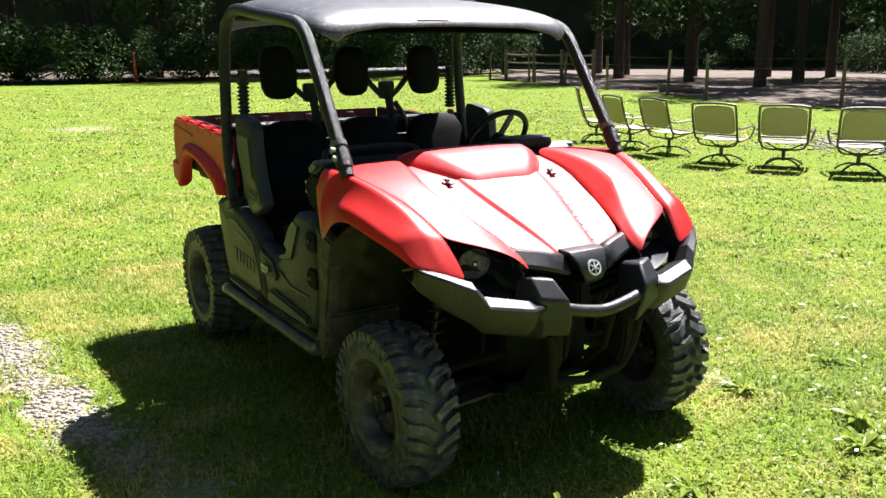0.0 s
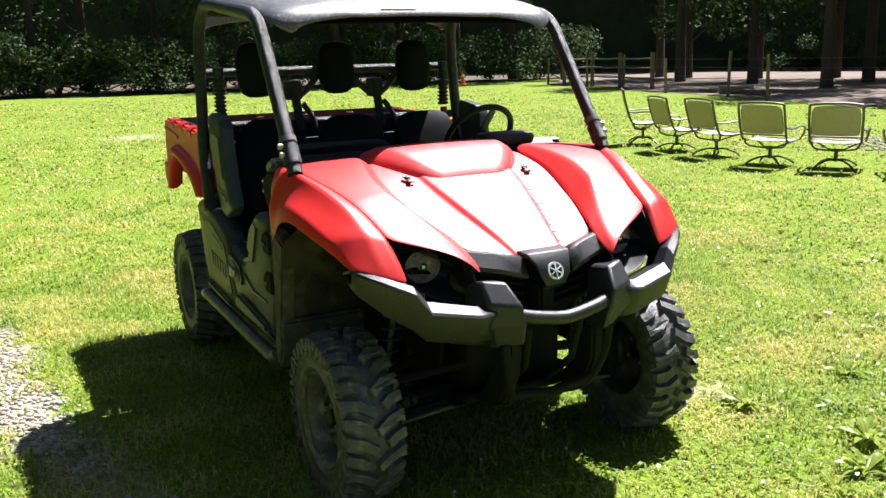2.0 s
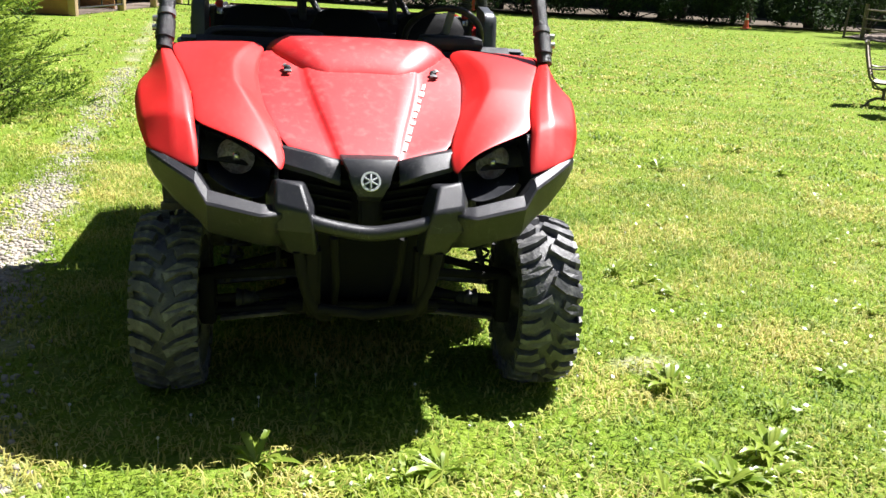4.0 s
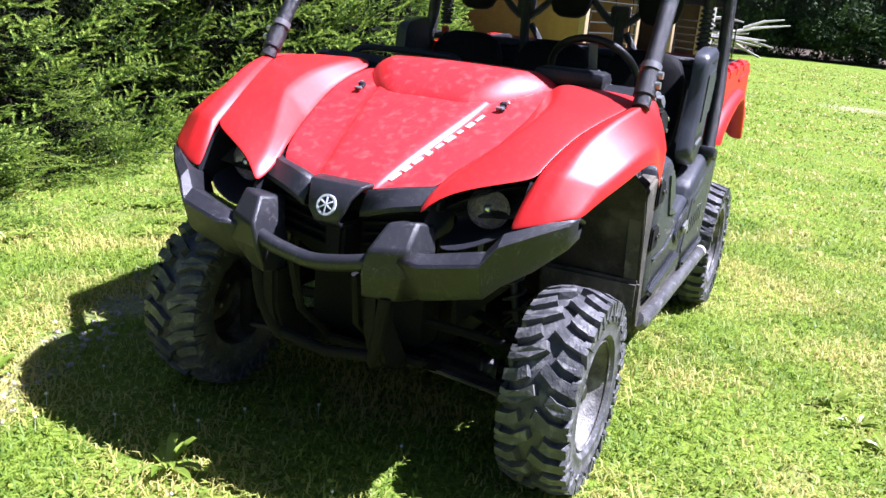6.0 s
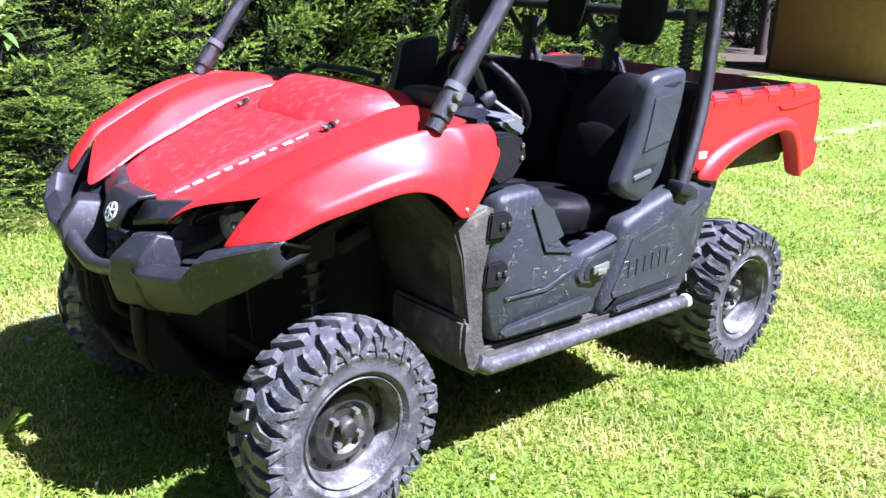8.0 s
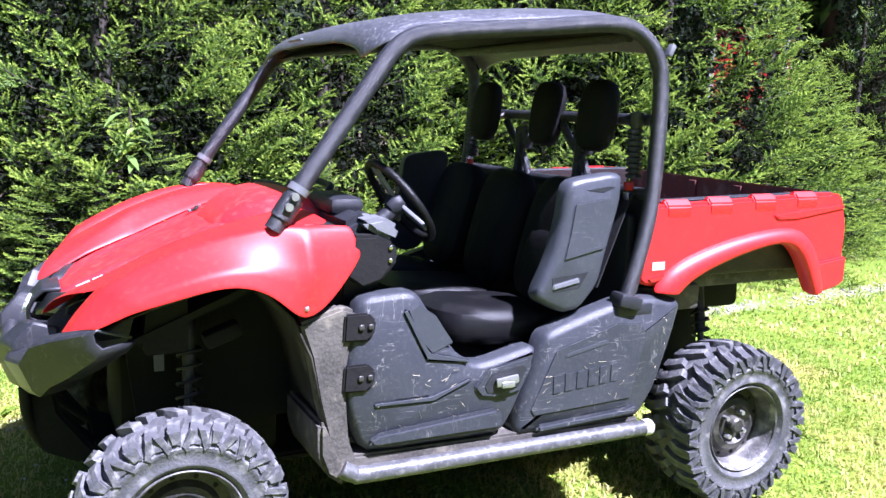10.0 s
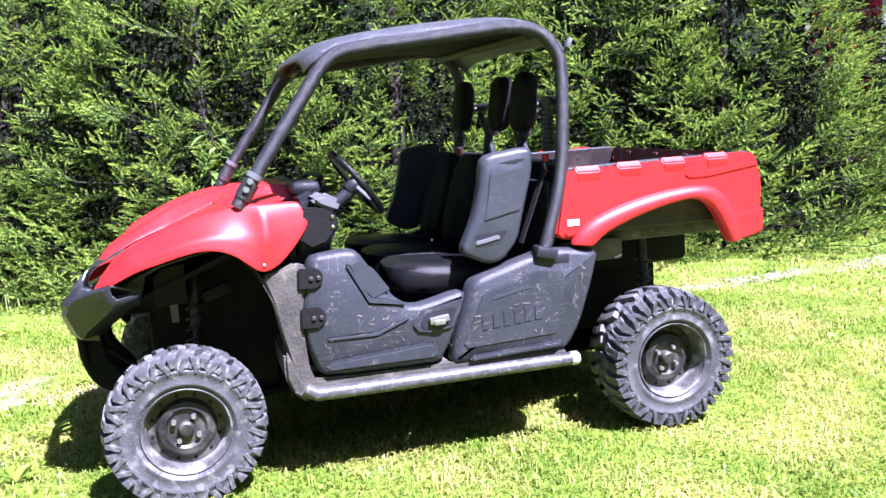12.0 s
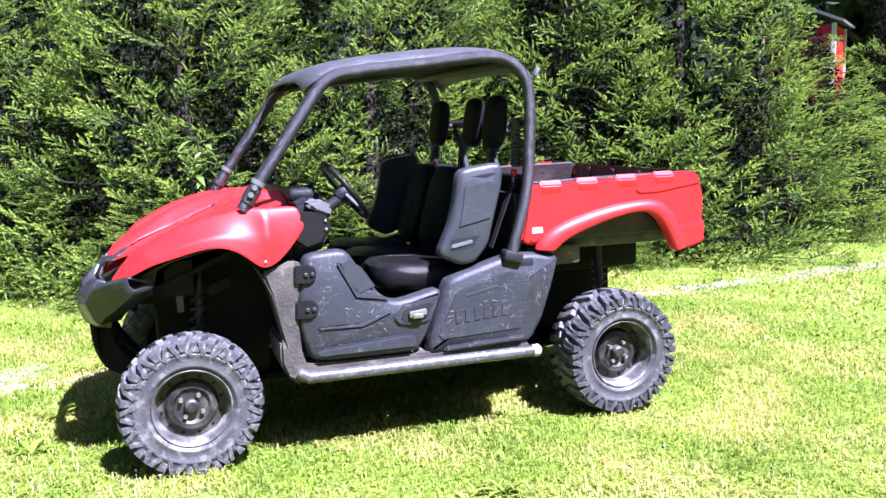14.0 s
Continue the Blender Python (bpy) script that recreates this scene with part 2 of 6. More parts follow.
def lerp_rows(rows, n):
    """More sections between the given ones, softly."""
    cols = [smooth_line([r[k] for r in rows], n) for k in range(len(rows[0]))]
    return [[c[i] for c in cols] for i in range(len(cols[0]))]


def soft(outline):
    """Rounds an outline's corners."""
    out = []
    for a, b in zip(outline, outline[1:] + outline[:1]):
        out += [(a[0] * .82 + b[0] * .18, a[1] * .82 + b[1] * .18), (a[0] * .18 + b[0] * .82, a[1] * .18 + b[1] * .82)]
    return out


def shoulder(outline, y0, y1, y2, inset):
    """A moulded plate: straight edge, then a sloped shoulder up to a smaller face."""
    n = len(outline)
    area = sum(a[0] * b[1] - b[0] * a[1] for a, b in zip(outline, outline[1:] + outline[:1]))
    turn = 1 if area > 0 else -1
    bm = bmesh.new()
    rings = [[bm.verts.new((x, h, z)) for x, z in outline] for h in (y0, y1)]
    inner, mid = [], []
    for i, p in enumerate(outline):
        a, b = Vector(outline[i - 1]), Vector(outline[(i + 1) % n])
        d = (b - a).normalized()
        nrm = Vector((-d.y, d.x)) * turn
        q, m = Vector(p) + nrm * inset, Vector(p) + nrm * inset * .45
        mid.append(bm.verts.new((m.x, y1 * .35 + y2 * .65, m.y)))
        inner.append(bm.verts.new((q.x, y2, q.y)))
    rings += [mid, inner]
    for a, b in zip(rings, rings[1:]):
        for k in range(n):
            bm.faces.new((a[k], a[(k + 1) % n], b[(k + 1) % n], b[k]))
    bm.faces.new(rings[0])
    bm.faces.new(rings[-1])
    bmesh.ops.recalc_face_normals(bm, faces=bm.faces)
    return bm


GRIME = material("grimy_liner", (0.014, 0.013, 0.012), 0.85, second=(0.055, 0.048, 0.040), scale=5, amount=0.9, bump=0.3, spec=0.2,
                 dirt=(0.16, 0.14, 0.115), dirt_scale=7, dirt_amount=0.4)
# tan tone: the ground's reflection in the bowl is put into the colour
LAMP = material("ground_toned_reflector", (0.66, 0.58, 0.52), 0.28, 0.45, second=(0.30, 0.22, 0.18), scale=45, amount=0.9, bump=0.5, bump_scale=50)


def make_hood():
    # centre panel: two crisp creases that spread from the emblem towards the cowl, flat troughs beside them
    rows = []
    for c, i, o, m, e in (((1.350, 0, .872), (1.350, .088, .872), (1.345, .098, .870), (1.318, .170, .886), (1.290, .256, .902)),
                          ((1.357, 0, .886), (1.357, .088, .886), (1.352, .100, .883), (1.326, .170, .899), (1.298, .256, .914)),
                          ((1.335, 0, .905), (1.335, .092, .904), (1.330, .107, .897), (1.303, .180, .914), (1.274, .276, .928)),
                          ((1.220, 0, .960), (1.220, .115, .959), (1.216, .132, .947), (1.205, .210, .952), (1.190, .312, .966)),
                          ((1.080, 0, 1.022), (1.080, .150, 1.020), (1.076, .168, 1.006), (1.070, .250, 1.007), (1.060, .350, 1.010)),
                          ((.950, 0, 1.076), (.950, .178, 1.073), (.946, .196, 1.060), (.945, .280, 1.057), (.940, .376, 1.056)),
                          ((.860, 0, 1.112), (.860, .194, 1.108), (.857, .210, 1.098), (.860, .290, 1.096), (.860, .386, 1.090)),
                          ((.760, 0, 1.146), (.760, .204, 1.143), (.757, .220, 1.136), (.760, .290, 1.134), (.760, .380, 1.130)),
                          ((.620, 0, 1.172), (.620, .208, 1.168), (.618, .224, 1.165), (.620, .290, 1.164), (.620, .362, 1.160))):
        half = [c, i, o, m, e]
        rows.append([(x, -y, z) for x, y, z in half[:0:-1]] + half)
    hood = part("hood", loft(rows, (2, 3, 5, 6)), REDHOOD, car, "glossy red hood panel with dust and sun-faded patches", subsurf=2, solid=0.004)
    skin = BVHTree.FromObject(hood, bpy.context.evaluated_depsgraph_get())
    for k in range(9):
        t = k / 8
        at, nrm, _, _ = skin.ray_cast(Vector((1.28 - .36 * t, .124 + .098 * t, 1.5)), Vector((0, 0, -1)))
        way = Vector((-.36, .098, .157)).normalized()
        side = nrm.cross(way).normalized()
        bar = box((0, 0, 0), ((.046 if k == 0 else .024 + .009 * (k % 3)), .012 + .006 * (k % 2), .003), .001)
        bar.transform(Matrix.Translation(at + nrm * .002) @ Matrix((way, side, nrm)).transposed().to_4x4())
        part("decal_bar", bar, WHITE, hood, "white decal mark")
    # raised cowl scoop with a sloping front face
    rows = []
    for x, w, h, base in ((.872, .10, -.010, 1.106), (.862, .135, .004, 1.110), (.835, .180, .020, 1.121), (.790, .222, .034, 1.137), (.720, .272, .044, 1.158), (.640, .312, .046, 1.170), (.545, .325, .040, 1.176), (.50, .325, .010, 1.172)):
        rows.append([(x, y, base + z) for y, z in ((-w - .035, -.030), (-w - .012, h * .30), (-w * .84, h * .92), (-w * .45, h * 1.04), (0, h * 1.06), (w * .45, h * 1.04), (w * .84, h * .92), (w + .012, h * .30), (w + .035, -.030))])
    part("cowl_scoop", loft(rows, (2, 6)), REDHOOD, car, "raised red scoop at the back of the hood", subsurf=2, solid=0.004)
    for s in (-1, 1):
        la = part("hood_latch", merge(box((.852, s * .267, 1.108), (.040, .018, .010), .003, (0, 22, s * 25)),
                                      box((.838, s * .267, 1.117), (.016, .024, .013), .003, (0, 22, 0))), BLACK, car, "small black hood latch")
        part("latch_strap", box((.866, s * .264, 1.106), (.012, .026, .008), .002, (0, 22, 0)), GREY, la)
        part("latch_pin", box((.830, s * .278, 1.122), (.020, .010, .008), .002, (0, 22, 30 * s)), NICKEL, la)


def make_fender(s):
    # fairing over the headlight: brow edge, inner wall that rises from the trough, flat top, joint with the fender
    pod = [[(1.418, .275, .848), (1.408, .293, .880), (1.376, .345, .922), (1.330, .440, .953), (1.262, .552, .979)],
           [(1.345, .262, .893), (1.338, .298, .924), (1.315, .360, .953), (1.280, .450, .980), (1.225, .556, 1.000)],
           [(1.235, .290, .950), (1.215, .358, .996), (1.205, .400, 1.008), (1.190, .480, 1.022), (1.150, .567, 1.037)],
           [(1.120, .326, .990), (1.105, .412, 1.062), (1.102, .440, 1.066), (1.100, .510, 1.066), (1.090, .584, 1.066)],
           [(1.060, .343, 1.010), (1.050, .436, 1.090), (1.050, .460, 1.092), (1.050, .520, 1.090), (1.050, .594, 1.083)],
           [(.950, .362, 1.055), (.950, .450, 1.126), (.950, .480, 1.128), (.950, .550, 1.124), (.950, .626, 1.117)],
           [(.860, .375, 1.090), (.860, .446, 1.150), (.860, .480, 1.154), (.860, .570, 1.150), (.850, .661, 1.143)],
           [(.740, .365, 1.136), (.740, .416, 1.176), (.740, .460, 1.178), (.740, .580, 1.174), (.750, .686, 1.166)],
           [(.620, .350, 1.160), (.620, .386, 1.182), (.615, .430, 1.182), (.610, .560, 1.176), (.600, .682, 1.166)]]
    # fender blade and its side over the wheel arch
    outer = [[(1.369, .526, .853), (1.374, .540, .855), (1.357, .600, .874), (1.327, .650, .892), (1.302, .680, .901), (1.288, .692, .899)],
             [(1.315, .536, .923), (1.324, .552, .928), (1.305, .610, .944), (1.272, .665, .948), (1.247, .700, .941), (1.234, .712, .928)],
             [(1.262, .548, .979), (1.270, .566, .990), (1.252, .618, 1.005), (1.222, .675, 1.000), (1.197, .716, .978), (1.182, .732, .953)],
             [(1.150, .565, 1.037), (1.156, .588, 1.052), (1.142, .632, 1.066), (1.122, .684, 1.036), (1.102, .740, 1.012), (1.095, .752, .976)],
             [(1.060, .590, 1.078), (1.062, .612, 1.092), (1.052, .652, 1.104), (1.042, .698, 1.066), (1.030, .755, 1.038), (1.022, .768, .999)],
             [(.950, .624, 1.115), (.950, .645, 1.128), (.945, .677, 1.138), (.940, .714, 1.094), (.932, .767, 1.058), (.925, .781, 1.018)],
             [(.850, .659, 1.141), (.850, .678, 1.151), (.845, .700, 1.158), (.840, .724, 1.112), (.835, .770, 1.056), (.832, .787, .990)],
             [(.770, .684, 1.161), (.770, .697, 1.167), (.765, .710, 1.167), (.760, .726, 1.128), (.760, .762, 1.030), (.766, .783, .925)],
             [(.710, .686, 1.164), (.710, .697, 1.167), (.718, .716, 1.164), (.708, .748, 1.128), (.704, .776, 1.030), (.722, .777, .893)],
             [(.645, .685, 1.164), (.645, .695, 1.165), (.640, .704, 1.158), (.636, .718, 1.122), (.636, .733, 1.040), (.640, .752, .935)],
             [(.565, .681, 1.161), (.560, .690, 1.159), (.550, .698, 1.145), (.540, .706, 1.115), (.531, .712, 1.090), (.527, .712, 1.072)]]
    fe = part("front_fender", mirrored(loft([r[::-1] for r in outer], (4, 3, 1), (2, 8)), s), RED, car, "red front fender with a raised crest, dusty", subsurf=2, solid=0.005)
    part("headlight_pod", mirrored(loft([r[::-1] for r in pod], (3, 4), (2, 4)), s), RED, fe, "red fairing over the headlight", subsurf=2, solid=0.005)
    part("rivet", puff((.722, s * .780, .937), (.014, .010, .014)), NICKEL, fe)
    # dark wheel well liner
    arch = [(1.27, .88), (1.12, .955), (1.0, .985), (.90, 1.005), (.82, .97), (.755, .90), (.70, .78), (.665, .62), (.63, .46)]
    li = [[(x, s * .745 if i > 4 else s * (.70 if i else .62), z), (x - .01, s * .60, z - .015), (x - .02, s * .42, z - .03), (x - .04, s * .25, z - .06)] for i, (x, z) in enumerate(arch)]
    part("wheel_well", loft(li if s > 0 else [r[::-1] for r in li]), GRIME, car, "grimy dark wheel well liner", solid=0.006)
    # pointed panel behind the wheel, in front of the door
    part("side_panel", mirrored(slab([(.735, .885), (.60, .925), (.555, .91), (.59, .70), (.575, .50), (.545, .42), (.585, .365), (.63, .45), (.675, .64), (.70, .78)], .685, .748, bevel=.010), s), MUDDY, car,
         "mud-splashed dark side panel behind the front wheel")
    part("mud_guard", mirrored(slab([(.675, .57), (.645, .57), (.585, .42), (.585, .352), (.65, .40), (.675, .47)], .40, .755, bevel=.012), s), MUDDY, car, "mud-caked lower guard")


def make_front():
    # satin V-shaped surround: two sloping bars and the emblem plate between them
    rows = []
    for y, xt, zt, xb, zb in ((.300, 1.290, .915, 1.335, .872), (.270, 1.312, .912, 1.350, .872), (.180, 1.348, .900, 1.384, .856), (.092, 1.382, .884, 1.418, .834)):
        rows.append([(xt - .05, y, zt - .006), (xt - .012, y, zt + .001), (xt, y, zt - .002), (xb, y, zb), (xb + .001, y, zb - .008), (xb - .045, y, zb - .016)])
    gr = None
    for s in (1, -1):
        bar = part("grille_bar", mirrored(loft(rows), s), BUMPER, gr or car, "satin black bar of the V-shaped grille surround", smooth=30, solid=0.008)
        gr = gr or bar
    plate = loft([[(1.345, -.095, .893), (1.345, .095, .893)], [(1.398, -.088, .890), (1.398, .088, .890)], [(1.424, -.070, .862), (1.424, .070, .862)], [(1.440, -.060, .828), (1.440, .060, .828)],
                  [(1.440, -.040, .800), (1.440, .040, .800)], [(1.418, -.036, .788), (1.418, .036, .788)], [(1.36, -.036, .775), (1.36, .036, .775)]])
    part("emblem_plate", plate, BUMPER, gr, "satin black plate under the badge", smooth=20, solid=0.014, bevel=.004)
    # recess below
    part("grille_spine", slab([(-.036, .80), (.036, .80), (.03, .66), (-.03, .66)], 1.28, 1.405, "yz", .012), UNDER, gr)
    # added dark filler, so no ground shows under the hood
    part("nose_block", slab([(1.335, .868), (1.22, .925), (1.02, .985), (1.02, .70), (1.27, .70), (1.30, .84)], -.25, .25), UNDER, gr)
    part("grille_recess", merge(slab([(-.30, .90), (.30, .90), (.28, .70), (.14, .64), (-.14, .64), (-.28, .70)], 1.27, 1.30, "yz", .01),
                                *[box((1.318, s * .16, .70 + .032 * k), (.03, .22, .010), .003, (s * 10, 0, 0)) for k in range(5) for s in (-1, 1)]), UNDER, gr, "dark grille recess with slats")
    em = part("emblem", lathe([(.0001, .004), (.024, .004), (.026, .006), (.031, .006), (.032, 0)], 28, "x"), BADGE, gr, "round silver badge")
    em.matrix_basis = pose(1.447, 0, .843, 0, -24, 0)
    part("badge_face", lathe([(.0001, .0052), (.0235, .0052), (.0235, .003)], 24, "x"), BLACK, em)
    for k in range(3):
        part("badge_bar", box((.0065, 0, 0), (.003, .005, .046), .001, (60 * k, 0, 0)), BADGE, em)
    for s in (-1, 1):
        # headlamp: dark bezel, lens bowl
        bz = part("headlight_bezel", mirrored(loft([[(1.385, .296, .868), (1.315, .43, .942), (1.245, .545, .968)],
                                                    [(1.230, .300, .850), (1.150, .42, .925), (1.160, .53, .935)],
                                                    [(1.230, .310, .790), (1.140, .42, .800), (1.170, .52, .830)],
                                                    [(1.430, .315, .764), (1.405, .41, .770), (1.372, .520, .838)]]), s), BLACK, car, "black headlight surround", subsurf=2, solid=.006)
        # added dark filler that closes the gap behind the lamp
        part("lamp_box", mirrored(slab([(1.15, .80), (1.14, .90), (1.10, .93), (1.02, .94), (1.02, .78), (1.14, .775)], .285, .55), s), UNDER, bz, "black box behind the lamp")
        at = pose(1.262, s * .42, .876, 0, 8, s * 14)
        hl = part("headlight", lathe([(.0001, .032), (.030, .030), (.050, .021), (.062, .006), (.065, -.02)], 28, "x"), GLASSY, bz, "round clear headlight lens")
        hl.matrix_basis = at
        hl.visible_shadow = False
        part("bezel_side", mirrored(slab([(1.262, .972), (1.366, .853), (1.36, .80), (1.20, .79), (1.16, .95)], .533, .545), s), BLACK, bz)
        part("bezel_side", mirrored(slab([(1.396, .845), (1.35, .885), (1.24, .930), (1.20, .90), (1.22, .78), (1.40, .77)], .286, .296), s), BLACK, bz)
        bo = part("reflector", lathe([(.0001, -.032), (.024, -.030), (.046, -.015), (.061, .004)], 28, "x"), LAMP, bz, "reflector bowl toned tan for the ground it mirrors")
        bo.matrix_basis = at
        part("bulb", puff((1.262, s * .42, .876), (.030, .026, .026)), CHROME, bz)
    # bumper
    part("bumper_bar", tube(smooth_line([(1.49, -.21, .735), (1.505, -.17, .722), (1.512, -.09, .705), (1.514, 0, .694), (1.512, .09, .705), (1.505, .17, .722), (1.49, .21, .735)], 5), .024, 12), BUMPER, car,
              "thick black tubular front bumper bar")
    for s in (-1, 1):
        horn = bmesh.new()
        rings = [[(1.36, .305, .825), (1.438, .292, .847), (1.472, .212, .838), (1.36, .20, .82)],
                 [(1.38, .325, .765), (1.498, .294, .776), (1.540, .188, .768), (1.40, .17, .76)],
                 [(1.38, .325, .690), (1.503, .292, .700), (1.540, .172, .700), (1.40, .16, .69)],
                 [(1.38, .28, .600), (1.450, .250, .605), (1.515, .165, .622), (1.42, .155, .60)]]
        vv = [[horn.verts.new(p) for p in r] for r in rings]
        for p, q in zip(vv, vv[1:]):
            for k in range(4):
                horn.faces.new((p[k], p[(k + 1) % 4], q[(k + 1) % 4], q[k]))
        horn.faces.new(vv[0])
        horn.faces.new(vv[-1])
        bmesh.ops.recalc_face_normals(horn, faces=horn.faces)
        part("bumper_horn", mirrored(horn, s), BUMPER, car, "angular black bumper block with grey scuffs", smooth=25, bevel=.010)
        wing = []
        for y, xr, zr, xf, zf, xl, zl in ((.27, 1.455, .764, 1.512, .752, 1.470, .630), (.335, 1.469, .772, 1.522, .750, 1.480, .635), (.495, 1.440, .806, 1.483, .776, 1.450, .668),
                                          (.532, 1.417, .857, 1.455, .832, 1.425, .705), (.60, 1.366, .881, 1.402, .862, 1.378, .748), (.672, 1.302, .904, 1.327, .890, 1.312, .812), (.694, 1.284, .905, 1.298, .896, 1.293, .845)):
            wing.append([(xr - .09, y - .01, zr - .03), (xr, y, zr), (xf - .006, y, zf + .003), (xf, y, zf - .006), (xl, y, zl + .02), (xl - .02, y, zl), (xl - .11, y - .02, zl + .012)])
        part("bumper_wing", mirrored(loft(wing), s), BUMPER, car, "black plastic bumper wing, scuffed along its lower edge", smooth=25, solid=.008)
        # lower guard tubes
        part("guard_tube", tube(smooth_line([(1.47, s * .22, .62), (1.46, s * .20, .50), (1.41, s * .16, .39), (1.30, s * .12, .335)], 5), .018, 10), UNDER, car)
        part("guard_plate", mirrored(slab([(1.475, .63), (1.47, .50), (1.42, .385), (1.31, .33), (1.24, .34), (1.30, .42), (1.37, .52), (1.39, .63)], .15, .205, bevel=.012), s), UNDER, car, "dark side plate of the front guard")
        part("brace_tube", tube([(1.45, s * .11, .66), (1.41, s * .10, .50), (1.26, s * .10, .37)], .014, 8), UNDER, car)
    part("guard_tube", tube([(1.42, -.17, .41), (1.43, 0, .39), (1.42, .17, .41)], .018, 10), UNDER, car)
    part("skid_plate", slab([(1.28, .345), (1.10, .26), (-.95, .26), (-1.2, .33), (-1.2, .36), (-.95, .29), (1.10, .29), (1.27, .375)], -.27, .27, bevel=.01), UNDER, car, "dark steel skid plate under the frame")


def make_tyre(width, radius):
    w, r = width / 2, radius
    return lathe([(.165, -w * .80), (.185, -w * .98), (.225, -w * 1.06), (.265, -w * 1.04), (r - .032, -w * .92), (r - .020, -w * .6), (r - .016, 0), (r - .020, w * .6),
                  (r - .032, w * .92), (.265, w * 1.04), (.250, w * 1.05), (.246, w * 1.085), (.238, w * 1.085), (.234, w * 1.06), (.205, w * 1.03), (.200, w * 1.055), (.192, w * 1.05), (.185, w * .98), (.165, w * .80)], 56)


def tread_block(w, r, s, long):
    """A bar of the tread with its sidewall fork: an outline of (angle, width) pairs, raised."""
    bm = bmesh.new()

    def raise_block(pts, at):
        lo, hi = [bm.verts.new(at(p, 0)) for p in pts[0]], [bm.verts.new(at(p, 1)) for p in pts[1]]
        k = len(lo)
        bm.faces.new(hi)
        for i in range(k):
            bm.faces.new((lo[i], lo[(i + 1) % k], hi[(i + 1) % k], hi[i]))

    def on_tread(p, top):
        rad = (r + (.007 if top else -.036)) * (1 - .05 * (abs(p[1]) / w) ** 3)
        return (rad * math.cos(p[0]), p[1], rad * math.sin(p[0]))

    def on_side(p, top):
        y = s * w * (1.13 if top else .95)
        return (p[1] * math.cos(p[0]), y, p[1] * math.sin(p[0]))
    if long:
        pts = [(-.085, s * w * 1.07), (-.02, s * w * 1.03), (.045, s * w * 1.07), (.085, s * w * .52), (.185, s * w * .06), (.085, s * w * -.06), (-.030, s * w * .44)]
        forks = [[(q * .004, r - .010), (q * .068, r - .010), (q * .160, r - .060), (q * .105, r - .078)] for q in (-1, 1)]
    else:
        pts = [(-.080, s * w * 1.06), (-.02, s * w * 1.02), (.045, s * w * 1.06), (.070, s * w * .68), (.125, s * w * .42), (.02, s * w * .30), (-.05, s * w * .62)]
        forks = [[(-.070, r - .010), (.045, r - .010), (.015, r - .050), (-.045, r - .050)]]
    ca, cy = sum(p[0] for p in pts) / len(pts), sum(p[1] for p in pts) / len(pts)
    raise_block([[(ca + (a - ca) * k, cy + (y - cy) * k) for a, y in pts] for k in (1.12, .90)], on_tread)
    for f in forks:
        fa, fr_ = sum(p[0] for p in f) / 4, sum(p[1] for p in f) / 4
        raise_block([[(fa + (a - fa) * k, fr_ + (q - fr_) * k) for a, q in f] for k in (1.1, .9)], on_side)
    bmesh.ops.recalc_face_normals(bm, faces=bm.faces)
    me = bpy.data.meshes.new("tread_block")
    bm.to_mesh(me)
    bm.free()
    me.materials.append(RUBBER)
    return me


def make_wheels():
    n = 15
    step = 2 * math.pi / n
    for x, width, y in ((1.07, .192, .655), (-1.07, .245, .638)):
        w, r = width / 2, .312
        blocks = {(s, long): tread_block(w, r, s, long) for s in (-1, 1) for long in (True, False)}
        tyre_mesh = None
        for s in (1, -1):
            m = pose(x, s * y, .310, 0, {1: 11, -1: 29}[s], 0 if s > 0 else 180)
            if tyre_mesh is None:
                ty = part("tyre", make_tyre(width, r), RUBBER, car)
                tyre_mesh = ty.data
            else:
                ty = new("tyre", tyre_mesh)
                ty.parent = car
            ty["label"] = "deep-lugged black off-road tyre, dust-greyed"
            ty.matrix_basis = m
            for i in range(n):
                for q in (-1, 1):
                    for long in (True, False):
                        ob = new("tread_block", blocks[q, long])
                        ob.parent = ty
                        ob.matrix_basis = pose(0, 0, 0, 0, -math.degrees((i + (0.5 if q > 0 else 0) + (0 if long else 0.5)) * step), 0)
            wh = part("wheel", lathe([(.166, -w * .8), (.160, -w * .5), (.150, 0), (.150, w * .35), (.157, w * .55), (.164, w * .86), (.170, w * .90), (.172, w * .80), (.166, w * .74)], 48), RIM, car, "dust-coated steel wheel rim", smooth=50)
            wh.matrix_basis = m
            part("wheel_disc", lathe([(.152, -w * .05), (.150, w * .22), (.120, w * .24), (.105, w * .44), (.082, w * .50), (.070, w * .36), (.032, w * .34), (.030, w * .62), (.022, w * .68), (.0001, w * .68)], 40), STEEL, wh, "black steel wheel centre, dusty", smooth=35)
            part("bead_ring", lathe([(.1725, w * .80), (.175, w * .93), (.171, w * .97), (.166, w * .93)], 48), RIM, wh)
            for k in range(4):
                a = math.pi / 4 + k * math.pi / 2
                part("lug_nut", tube([(.055 * math.cos(a), w * .34, .055 * math.sin(a)), (.055 * math.cos(a), w * .60, .055 * math.sin(a))], .010, 6), NICKEL, wh)
            for k in range(12):
                a = k * math.pi / 6
                part("rim_hole", tube([(.132 * math.cos(a), w * .236, .132 * math.sin(a)), (.132 * math.cos(a), w * .250, .132 * math.sin(a))], .008, 8), UNDER, wh)


